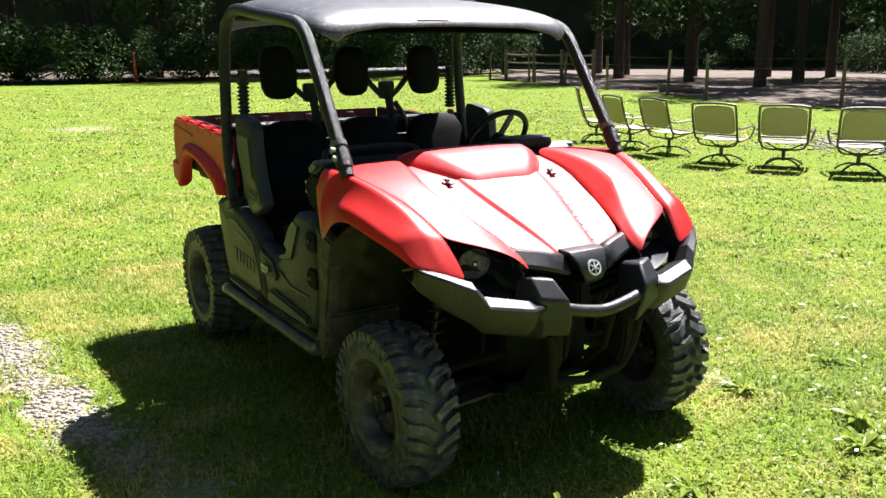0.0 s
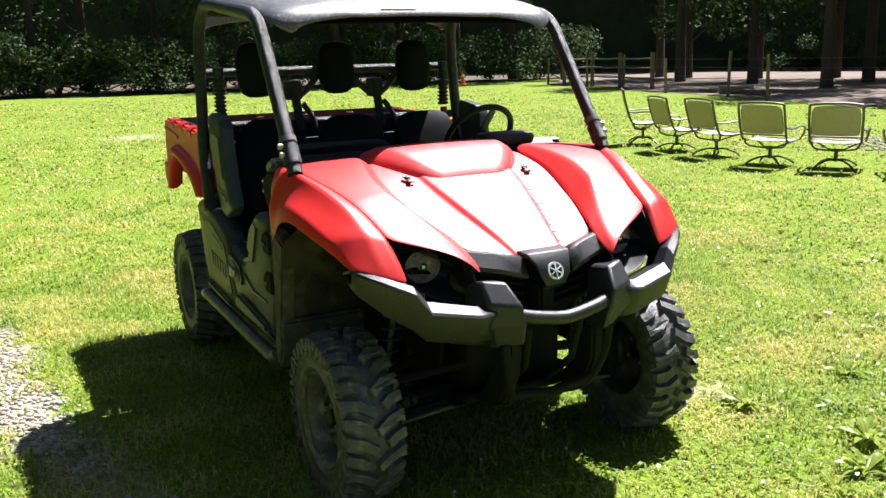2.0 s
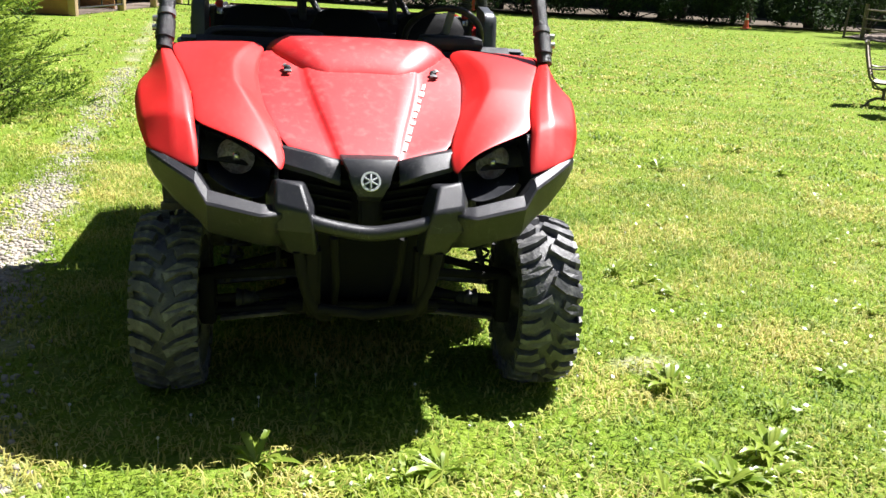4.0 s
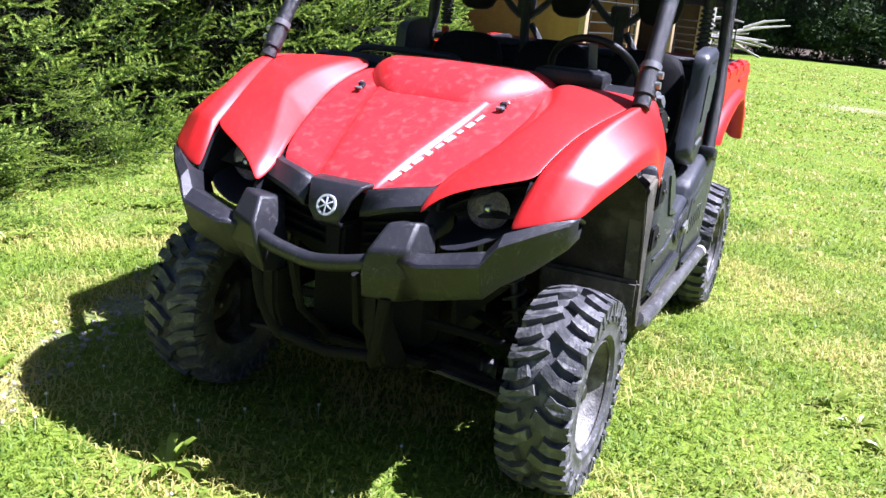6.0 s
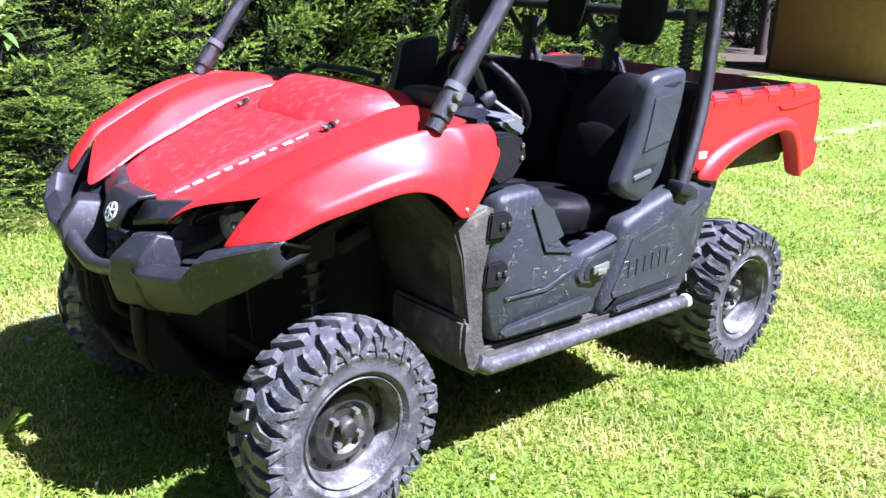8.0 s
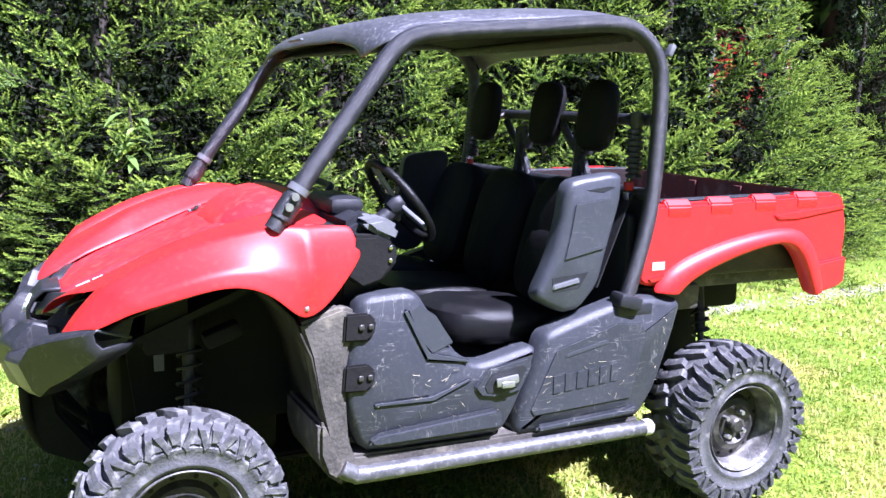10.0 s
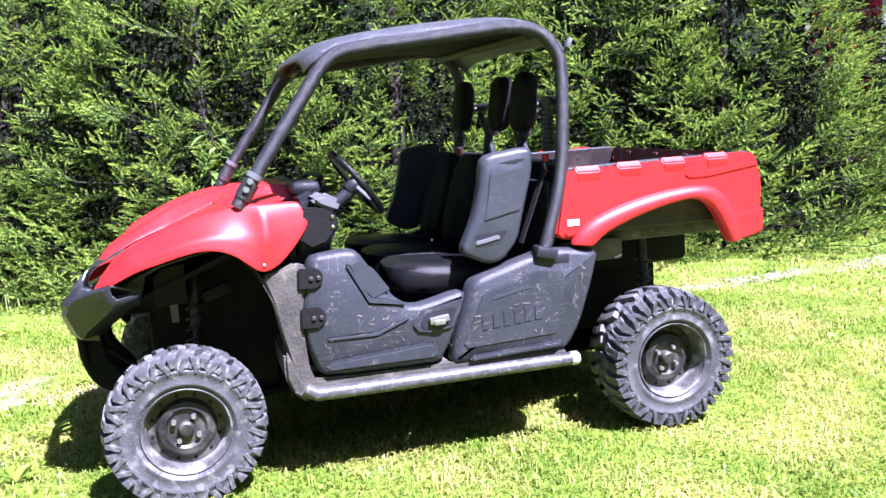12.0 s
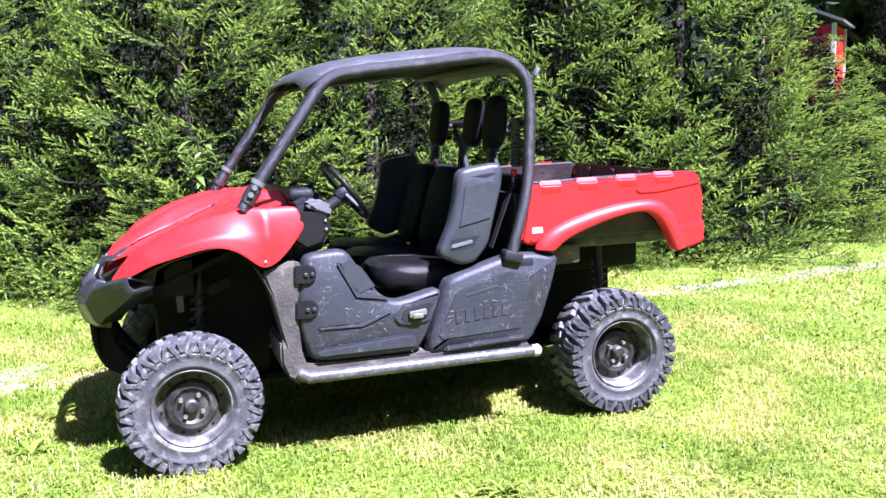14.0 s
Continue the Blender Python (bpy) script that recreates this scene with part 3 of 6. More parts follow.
def make_suspension():
    for s in (-1, 1):
        for z, x0 in ((.28, 1.0), (.42, 1.02)):
            part("control_arm", merge(tube([(x0 + .14, s * .20, z + .03), (1.075, s * .56, z - .02)], .017, 8), tube([(x0 - .10, s * .20, z + .03), (1.055, s * .56, z - .02)], .017, 8)), UNDER, car)
            part("control_arm", merge(tube([(-1.0, s * .20, z + .03), (-1.05, s * .52, z - .02)], .017, 8), tube([(-1.2, s * .20, z + .03), (-1.07, s * .52, z - .02)], .017, 8)), UNDER, car)
        part("cv_shaft", tube([(1.07, s * .10, .34), (1.07, s * .24, .33), (1.067, s * .56, .308)], .016, 8), UNDER, car)
        part("cv_boot", lathe([(.040, 0), (.032, .02), (.036, .03), (.026, .05), (.030, .06), (.018, .08)], 14), BLACK, car).matrix_basis = pose(1.07, s * .44, .31, 0, 0, 180 if s > 0 else 0)
        for x, yt, zt in ((1.02, .36, .86), (-1.10, .36, .82)):
            a, b = Vector((x, s * .48, .36)), Vector((x - .04, s * yt, zt))
            sh = part("shock_absorber", merge(tube([a, b], .013, 8), tube([b.lerp(a, .0), b.lerp(a, .45)], .022, 10)), STEEL, car, "black shock absorber")
            pts = []
            d = (b - a).normalized()
            u = d.orthogonal().normalized()
            v = d.cross(u)
            for k in range(73):
                ang = k / 72 * 2 * math.pi * 8
                pts.append(a.lerp(b, .12 + .7 * k / 72) + .036 * (math.cos(ang) * u + math.sin(ang) * v))
            part("spring", tube(pts, .006, 6), BLACK, sh)
        part("arm_guard", mirrored(merge(slab([(1.16, .20), (1.00, .20), (1.02, .50), (1.12, .50)], -.006, .006, "xy", .003)), s), MUDDY, car, "mud-caked plastic guard under the control arm").matrix_basis = pose(.02, 0, .335, -9 * s, 0, 0)
        part("tie_rod", tube([(.95, s * .22, .36), (.96, s * .56, .33)], .010, 6), STEEL, car)
        part("mud_flap", slab([(1.10, .90), (1.06, .90), (1.06, .66), (1.09, .66)], s * .33, s * .335), GREY, car)
        # added dark plate; closes the view through the wheel arch
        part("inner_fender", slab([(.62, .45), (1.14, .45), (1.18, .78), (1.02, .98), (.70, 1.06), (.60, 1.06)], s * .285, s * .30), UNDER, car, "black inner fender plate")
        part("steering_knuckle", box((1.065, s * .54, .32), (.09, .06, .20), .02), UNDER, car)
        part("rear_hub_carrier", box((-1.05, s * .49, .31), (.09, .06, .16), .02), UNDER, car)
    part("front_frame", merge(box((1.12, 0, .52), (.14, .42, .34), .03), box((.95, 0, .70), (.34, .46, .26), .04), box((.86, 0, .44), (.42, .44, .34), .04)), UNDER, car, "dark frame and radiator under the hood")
    # added dark sheet that closes the space under the hood
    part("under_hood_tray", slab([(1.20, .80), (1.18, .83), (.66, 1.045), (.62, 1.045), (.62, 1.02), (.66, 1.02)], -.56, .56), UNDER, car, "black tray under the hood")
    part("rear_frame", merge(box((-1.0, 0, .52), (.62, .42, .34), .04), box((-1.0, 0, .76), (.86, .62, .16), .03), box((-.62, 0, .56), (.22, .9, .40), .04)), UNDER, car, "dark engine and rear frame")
    part("muffler", tube([(-1.30, -.34, .60), (-1.30, 0, .60)], .07, 18), UNDER, car, "near-black muffler tucked under the bed")
    part("brake_caliper", box((.90, .46, .80), (.12, .07, .05), .012, (0, 20, 0)), UNDER, car)


def ribbed_boot(s):
    prof = [(.018, 0)]
    for k in range(9):
        prof += [(.030, .004 + .02 * k), (.030, .014 + .02 * k), (.021, .017 + .02 * k), (.021, .022 + .02 * k)]
    bm = lathe(prof + [(.026, .19), (.026, .235), (.0001, .24)], 14, "z")
    bm.transform(pose(-.55, s * .625, 1.29))
    return bm


def make_cage():
    for s in (-1, 1):
        pts = [(.800, s * .700, 1.160), (.720, s * .697, 1.280), (.500, s * .690, 1.590), (.425, s * .688, 1.690), (.350, s * .686, 1.738), (.220, s * .686, 1.760), (-.10, s * .688, 1.792), (-.36, s * .690, 1.818),
               (-.480, s * .692, 1.798), (-.562, s * .695, 1.722), (-.588, s * .700, 1.60), (-.570, s * .715, 1.28), (-.535, s * .728, 1.10), (-.460, s * .735, .86)]
        part("roll_bar", tube(smooth_line(pts, 6), .0285, 14), TUBE, car, "textured black steel roll cage tube")
        cl = part("pillar_clamp", tube([(.778, s * .699, 1.193), (.738, s * .6975, 1.253)], .034, 14), TUBE, car)
        for k in (0, 1):
            part("bolt", tube([(.762 - .018 * k, s * .725, 1.230 + .03 * k), (.762 - .018 * k, s * .742, 1.230 + .03 * k)], .012, 10), NICKEL, cl)
        part("clamp_ring", tube([(.716, s * .697, 1.286), (.728, s * .697, 1.268)], .033, 14), GREY, cl)
        part("pillar_foot", merge(box((-.465, s * .735, .865), (.10, .075, .05), .012, (0, -15, 0)), box((-.50, s * .72, .83), (.16, .06, .05), .012)), BLACK, car)
    for z, x in ((1.50, -.595), (1.235, -.58)):
        part("cross_bar", tube([(x, -.69, z), (x, .69, z)], .022, 12), TUBE, car)
    part("cross_bar", tube(smooth_line([(.365, -.67, 1.725), (.38, -.3, 1.76), (.38, .3, 1.76), (.365, .67, 1.725)], 4), .02, 10), TUBE, car)
    part("cross_bar", tube([(-.46, -.67, 1.785), (-.46, .67, 1.785)], .022, 10), TUBE, car)
    for y0, y1 in ((-.27, -.19), (.19, .27)):
        part("seat_belt_bracket", merge(tube(smooth_line([(-.59, y0 - .10, 1.47), (-.59, (y0 + y1) / 2, 1.36), (-.60, y1 + .10, 1.47)], 5), .017, 8), box((-.60, (y0 + y1) / 2, 1.40), (.05, .09, .10), .015),
                                        tube([(-.59, (y0 + y1) / 2, 1.42), (-.56, (y0 + y1) / 2 + .02, 1.20)], .024, 8), tube(smooth_line([(-.575, y1 + .0, 1.33), (-.57, y1 + .055, 1.25), (-.56, y1 + .06, 1.18)], 4), .016, 8)), TUBE, car)
    for s in (-1, 1):
        rt = part("belt_retractor", ribbed_boot(s), BLACK, car, "ribbed black seat belt retractor boot")
        part("belt_buckle", box((-.535, s * .62, 1.262), (.026, .036, .034), .008), BELT, rt, "red buckle")
        part("belt_tongue", box((-.53, s * .62, 1.215), (.012, .03, .05), .003), CHROME, rt)
        part("seat_belt", slab([(-.54, 1.24), (-.535, 1.24), (-.40, .90), (-.405, .90)], s * .60, s * .645), CLOTH, car, "black seat belt webbing")


def make_roof():
    rows = []
    for x, z, w in ((.485, 1.712, .56), (.470, 1.738, .61), (.43, 1.772, .655), (.30, 1.808, .680), (.05, 1.840, .684), (-.20, 1.862, .684), (-.37, 1.868, .680), (-.48, 1.855, .677), (-.57, 1.805, .672), (-.632, 1.735, .662)):
        c = .030
        rows.append([(x, -w - .012, z - .052), (x, -w, z - .030), (x, -w * .90, z - .004), (x, -w * .55, z + c * .55), (x, -w * .5, z + c * .35), (x, 0, z + c * .7), (x, w * .5, z + c * .35), (x, w * .55, z + c * .55), (x, w * .90, z - .004), (x, w, z - .030), (x, w + .012, z - .052)])
    ro = part("roof", loft([r[::-1] for r in rows]), ROOF, car, "scratched black plastic roof panel", subsurf=2, solid=.008)
    rows = []
    for x, z in ((.46, 1.705), (.32, 1.77), (0, 1.808), (-.34, 1.836), (-.52, 1.786)):
        rows.append([(x, y, z - .01 * (abs(y) > .5)) for y in (-.63, -.3, 0, .3, .63)])
    part("headliner", loft(rows), UNDER, ro, subsurf=1, solid=.006)
    for s in (-1, 1):
        part("roof_clip", box((-.635, s * .680, 1.745), (.02, .03, .045), .006, (0, -25, 0)), GREY, ro)
    # grey strip on the roof lip: a glint put in as a shape
    part("front_lip_glint", box((.488, -.12, 1.758), (.012, .16, .008), .003), GREY, ro)


def make_cabin():
    for name, y, w in (("driver_seat", .425, .36), ("middle_seat", .0, .36), ("passenger_seat", -.425, .36)):
        st = part(name, puff((-.03, y, .735), (.47, w + .03, .15), (0, -4, 0), 4), SEAT, car, "black vinyl seat, cushion and backrest")
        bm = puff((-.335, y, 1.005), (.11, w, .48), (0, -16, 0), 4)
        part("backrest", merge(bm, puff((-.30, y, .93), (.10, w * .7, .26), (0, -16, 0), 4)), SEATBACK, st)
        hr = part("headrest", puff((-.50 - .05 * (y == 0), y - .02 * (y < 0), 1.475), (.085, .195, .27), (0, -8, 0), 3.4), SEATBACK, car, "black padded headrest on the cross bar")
        for q in (-.045, .045):
            part("headrest_post", tube([(-.57, y + q, 1.47), (-.52, y + q, 1.45)], .009, 8), STEEL, hr)
    for s in (-1, 1):
        bo = part("side_bolster", mirrored(shoulder(soft([(-.185, 1.235), (-.215, 1.262), (-.385, 1.285), (-.415, 1.268), (-.412, 1.18), (-.37, 1.03), (-.335, .89), (-.262, .81), (-.19, .80), (-.095, .845), (-.078, .875), (-.135, .99), (-.17, 1.12)]), .66, .704, .722, .020), s), SLATE, car, "moulded grey-black hip guard panel beside the seat")
        part("bolster_inset", mirrored(slab([(-.215, 1.18), (-.36, 1.20), (-.385, 1.16), (-.345, 1.02), (-.18, .985), (-.20, 1.08)], .718, .7275, bevel=.004), s), SLATE, bo)
        part("bolster_slot", mirrored(slab([(-.25, 1.225), (-.35, 1.24), (-.385, 1.235), (-.33, 1.215)], .716, .7235, bevel=.002), s), BLACK, bo)
        part("bolster_slot", mirrored(slab([(-.135, .93), (-.29, .945), (-.25, .885), (-.145, .875)], .716, .7235, bevel=.002), s), BLACK, bo)
        part("bolster_ridge", mirrored(slab([(-.14, .885), (-.25, .905), (-.245, .925), (-.14, .905)], .716, .729, bevel=.004), s), GREY, bo)
    part("dashboard", merge(slab([(.585, 1.125), (.50, 1.165), (.44, 1.12), (.42, 1.00), (.47, .90), (.60, .88)], -.64, .64, bevel=.02), box((.52, .38, 1.165), (.12, .26, .06), .025)), BLACK, car, "black plastic dashboard")
    for s in (-1, 1):
        part("dash_end", mirrored(slab([(.575, 1.10), (.50, 1.10), (.44, 1.075), (.425, 1.02), (.48, .955), (.545, .935), (.60, .975)], .60, .715, bevel=.010), s), UNDER, car, "dark dash end panel with screws")
        part("dash_cap", mirrored(slab([(.545, 1.14), (.47, 1.155), (.41, 1.12), (.43, 1.07), (.50, 1.10)], .56, .695, bevel=.016), s), GREY, car)
        for z in (1.06, 1.02):
            part("dash_screw", mirrored(puff((.455, .718, z), (.014, .008, .014)), s), CHROME, car)
    part("grab_bar", tube(smooth_line([(.43, -.60, 1.10), (.36, -.58, 1.16), (.345, -.45, 1.17), (.345, -.25, 1.17), (.36, -.14, 1.16), (.43, -.12, 1.10)], 5), .014, 10), BLACK, car, "black passenger grab bar")
    # steering wheel on its column
    sw = part("steering_wheel", tube([(.165 * math.cos(a), .165 * math.sin(a), 0) for a in [2 * math.pi * k / 40 for k in range(41)]], .0145, 10, cap=False), SEAT, car, "black three-spoke steering wheel")
    sw.matrix_basis = pose(.285, .385, 1.165, 0, -53, 0)
    part("spoke", merge(*[box((.08 * math.cos(a), .08 * math.sin(a), -.012), (.15, .032, .014), .004, (0, 0, math.degrees(a))) for a in (0.1, 2.2, 4.1)]), GREY, sw)
    part("wheel_hub", lathe([(.0001, .004), (.035, .002), (.042, -.02), (.03, -.05)], 20, "z"), BLACK, sw)
    part("steering_column", tube([(.30, .385, 1.14), (.50, .385, 1.00)], .028, 12), BLACK, car)
    part("column_boot", merge(*[lathe([(.036, k * .016), (.042, k * .016 + .006), (.036, k * .016 + .012)], 16, "x") for k in range(5)]), BLACK, car).matrix_basis = pose(.40, .385, 1.075, 0, 35, 0)
    part("gear_lever", merge(tube([(.44, .22, 1.02), (.40, .22, 1.12)], .008, 8), puff((.398, .22, 1.13), (.035, .035, .045))), BLACK, car)
    part("floor_pan", merge(box((.33, 0, .44), (.58, 1.36, .03), .008), box((-.30, 0, .54), (.66, 1.30, .22), .03), box((-.06, 0, .60), (.04, 1.30, .16), .01), box((-.52, 0, .85), (.04, 1.30, .55), .01)), BLACK, car, "black cabin floor and seat base")
    part("firewall", slab([(.62, .44), (.62, 1.10), (.58, 1.12), (.57, .44)], -.62, .62, bevel=.008), BLACK, car)


def make_sides():
    for s in (-1, 1):
        dr = part("door", mirrored(shoulder(soft([(.555, .905), (.53, .935), (.385, .945), (.345, .93), (.30, .86), (.215, .735), (.155, .69), (.10, .685), (-.07, .725), (-.098, .712), (-.095, .68), (-.03, .52), (.015, .445), (.05, .428), (.50, .43), (.545, .465), (.585, .60), (.592, .70)]), .672, .716, .742, .024), s), DOOR, car,
                  "scratched dark plastic half door with hay caught on it")
        part("door_inset", mirrored(slab([(.35, .90), (.29, .86), (.225, .765), (.30, .735), (.345, .79), (.385, .88)], .736, .7445, bevel=.003), s), SLATE, dr)
        part("door_bead", mirrored(slab([(.41, .885), (.385, .89), (.33, .79), (.305, .745), (.16, .705), (.165, .69), (.32, .715), (.36, .79)], .734, .749, bevel=.007), s), SLATE, dr)
        part("door_ridge", mirrored(slab([(.50, .60), (.30, .60), (.16, .645), (.15, .63), (.29, .575), (.50, .58)], .734, .749, bevel=.007), s), SLATE, dr)
        part("door_step", mirrored(slab([(.49, .50), (.06, .53), (.03, .49), (.05, .455), (.50, .455), (.52, .475)], .738, .764, bevel=.012), s), DOOR, dr)
        lp = part("latch_pocket", mirrored(slab([(.145, .605), (.10, .665), (-.055, .690), (-.075, .665), (-.03, .575), (.05, .560), (.12, .572)], .738, .752, bevel=.006), s), DOOR, dr)
        part("latch_recess", mirrored(slab([(.11, .608), (.085, .648), (-.035, .668), (-.05, .65), (-.018, .592), (.05, .578), (.10, .585)], .748, .7545, bevel=.002), s), BLACK, lp)
        part("door_handle", mirrored(merge(box((.03, .764, .622), (.085, .012, .030), .005, (0, 6, 0)), box((.03, .768, .610), (.05, .014, .022), .005)), s), NICKEL, lp, "bright metal door latch")
        for z in (.848, .688):
            hi = part("hinge", mirrored(slab([(.60, z - .045), (.595, z + .04), (.52, z + .040), (.495, z + .015), (.50, z - .03), (.525, z - .048)], .738, .754, bevel=.006), s), UNDER, dr, "black door hinge")
            for x in (.515, .545):
                part("hinge_bolt", mirrored(puff((x, .758, z - .002), (.018, .008, .018)), s), STEEL, hi)
        rp = part("rear_side_panel", mirrored(shoulder(soft([(-.115, .735), (-.14, .765), (-.30, .815), (-.475, .862), (-.58, .858), (-.722, .838), (-.690, .71), (-.625, .52), (-.565, .425), (-.53, .405), (-.04, .405), (-.025, .43), (-.045, .52)]), .660, .714, .742, .030), s), DOOR, car, "dark plastic rear side panel with moulded lettering, scuffed")
        part("panel_frame", mirrored(slab([(-.17, .70), (-.42, .775), (-.53, .765), (-.555, .72), (-.50, .49), (-.09, .475), (-.075, .50)], .738, .7465, bevel=.004), s), DOOR, rp)
        part("panel_ridge", mirrored(slab([(-.20, .665), (-.40, .705), (-.38, .725), (-.21, .688)], .738, .749, bevel=.005), s), SLATE, rp)
        part("panel_step", mirrored(slab([(-.10, .445), (-.48, .46), (-.53, .475), (-.51, .43), (-.10, .415)], .738, .760, bevel=.01), s), DOOR, rp)
        for k in range(6):
            part("raised_letter", mirrored(slab([(-.16 - k * .048, .545 + k * .0035), (-.196 - k * .048, .548 + k * .0035), (-.196 - k * .048, .615 + k * .0035), (-.16 - k * .048, .612 + k * .0035)], .742, .750, bevel=.003), s), DOOR, rp, "raised moulded mark")
        part("rock_slider", tube(smooth_line([(.60, s * .742, .40), (.56, s * .748, .378), (.48, s * .75, .372), (-.2, s * .752, .372), (-.555, s * .752, .372), (-.585, s * .752, .372)], 4), .028, 12), STEELBAR, car, "scratched steel side bar with worn white end")
        part("slider_end", lathe([(.0001, .012), (.022, .010), (.030, 0), (.030, -.03)], 16, "x"), WORN, car).matrix_basis = pose(-.588, s * .752, .372, 0, 0, 180)
        part("sill", slab([(.56, .43), (-.55, .41), (-.55, .385), (.58, .385)], s * .62, s * .735, bevel=.008), MUDDY, car)
    # hay and dried grass stuck to the corner of the rear panel
    rng = random.Random(5)
    bms = []
    for k in range(5):
        x, z = -.612 + rng.uniform(-.02, .03), .82 - rng.random() * .30
        x -= (z - .6) * .12
        d = Vector((rng.uniform(-1, .6), rng.uniform(-.2, .3), rng.uniform(-1, .6))).normalized() * rng.uniform(.012, .034)
        bms.append(tube([Vector((x, .746, z)), Vector((x, .750, z)) + d * .5, Vector((x, .746, z)) + d + Vector((0, .006, -.01))], .0006, 3, False))
    for k in range(34):
        x, z = rng.uniform(-.5, .52), rng.uniform(.45, .68)
        d = Vector((rng.uniform(-1, 1), 0, rng.uniform(-.6, .6))).normalized() * rng.uniform(.01, .032)
        bms.append(tube([Vector((x, .748, z)), Vector((x, .749, z)) + d], .0006, 3, False))
    tagged(part("stuck_hay", merge(*bms), STRAW, car, "dry grass stalks stuck to the plastic"), kind="stuff")


def make_bed():
    for s in (-1, 1):
        sd = part("bed_side", mirrored(slab([(-.535, 1.165), (-1.44, 1.195), (-1.50, 1.185), (-1.535, 1.06), (-1.53, .88), (-1.50, .82), (-1.375, .795), (-1.335, .90), (-1.27, .985), (-1.18, 1.01), (-1.05, 1.00), (-.85, .95), (-.72, .90), (-.66, .865), (-.52, .875), (-.49, .895), (-.515, 1.02)], .672, .722, bevel=.012), s), RED, car, "red plastic cargo bed side")
        fl = []
        for xo, zo, xi, zi in ((-.545, .845, -.67, .838), (-.60, .93, -.70, .87), (-.72, .985, -.79, .915), (-.90, 1.035, -.93, .962), (-1.08, 1.062, -1.07, .995), (-1.20, 1.068, -1.17, 1.005), (-1.29, 1.05, -1.235, .975), (-1.355, .99, -1.285, .91), (-1.40, .90, -1.325, .83), (-1.43, .80, -1.345, .785)):
            fl.append([(xo, s * .718, zo), (xo * .8 + xi * .2, s * .748, zo * .8 + zi * .2 + .004), (xo * .4 + xi * .6, s * .762, zo * .4 + zi * .6), (xi, s * .758, zi), (xi, s * .69, zi + .005)])
        part("rear_flare", loft(fl if s > 0 else [r[::-1] for r in fl]), RED, sd, "red wheel-arch flare", subsurf=2, solid=.006)
        for k, x in enumerate((-.60, -.80, -1.02, -1.24)):
            part("rim_block", mirrored(merge(slab([(.680, 1.182 + .006 * k), (.705, 1.182 + .006 * k), (.7250, 1.160 + .006 * k), (.7250, 1.125 + .006 * k), (.715, 1.105 + .006 * k), (.680, 1.105 + .006 * k)], x - .115, x, "yz", .006)), s), RED, sd)
        part("bed_bead", mirrored(slab([(-1.12, 1.115), (-1.50, 1.15), (-1.51, 1.13), (-1.25, 1.095), (-1.15, 1.095)], .716, .728, bevel=.004), s), RED, sd)
        part("corner_block", mirrored(slab([(-1.37, .915), (-1.532, .935), (-1.528, .83), (-1.50, .815), (-1.385, .79)], .716, .740, bevel=.008), s), RED, sd)
        part("tail_light", mirrored(box((-1.535, .66, 1.0), (.012, .07, .14), .004), s), AMBER, sd, "red tail light")
        part("side_label", mirrored(box((-.575, .7235, .945), (.055, .003, .028)), s), WHITE, sd, "white sticker")
        part("marker_light", mirrored(slab([(-.53, .90), (-.60, .915), (-.61, .895), (-.55, .885)], .721, .727, bevel=.002), s), AMBER, sd)
        part("inner_wall", mirrored(slab([(-.56, 1.175), (-1.50, 1.19), (-1.50, .90), (-.56, .90)], .655, .675, bevel=.004), s), LINER, car, "worn dark inner bed wall")
        part("bed_rail", tube([(-.56, s * .668, 1.172), (-1.0, s * .668, 1.182), (-1.48, s * .668, 1.187)], .010, 8), BLACK, car)
    part("bed_floor", box((-1.03, 0, .90), (.96, 1.34, .03), .006), LINER, car, "scratched bed floor")
    part("bed_front_wall", merge(slab([(-.545, 1.20), (-.575, 1.20), (-.575, .88), (-.545, .88)], -.67, .67, bevel=.006), tube([(-.56, -.67, 1.205), (-.56, .67, 1.205)], .014, 8)), BLACK, car, "black bed front wall")
    part("tailgate", merge(slab([(-1.495, 1.19), (-1.53, 1.18), (-1.53, .86), (-1.495, .88)], -.655, .655, bevel=.008), *[box((-1.49, y, 1.03), (.012, .05, .28), .004) for y in (-.45, -.15, .15, .45)]), RUSTY, car, "worn red tailgate with a faded brownish inside")
    part("bed_underside", merge(box((-1.02, 0, .855), (.92, 1.20, .07), .02), box((-.70, .62, .80), (.30, .06, .10), .015), box((-.70, -.62, .80), (.30, .06, .10), .015)), MUDDY, car, "muddy underside of the bed")


GLASSY = bpy.data.materials.new("lens_glass")
GLASSY.use_nodes = True
gb = GLASSY.node_tree.nodes["Principled BSDF"]
gb.inputs["Transmission Weight"].default_value, gb.inputs["Roughness"].default_value, gb.inputs["IOR"].default_value = 1.0, 0.03, 1.2
gb.inputs["Base Color"].default_value = (0.95, 0.96, 0.97, 1)
ROOF = material("scratched_roof", (0.055, 0.057, 0.066), 0.36, second=(0.075, 0.075, 0.083), scale=20, bump=0.2, bump_scale=300, dirt=(0.45, 0.45, 0.45), dirt_scale=90, dirt_amount=0.28, spec=1.0, scratch=0.5, scratch_color=(0.5, 0.5, 0.5))
STEELBAR = material("scuffed_side_bar", (0.05, 0.05, 0.052), 0.42, 0.2, second=(0.13, 0.13, 0.13), scale=14, amount=0.8, bump=0.2, dirt=(0.42, 0.41, 0.39), dirt_scale=45, dirt_amount=0.3)
WORN = material("worn_white_cap", (0.6, 0.58, 0.54), 0.6, bump=0.2)
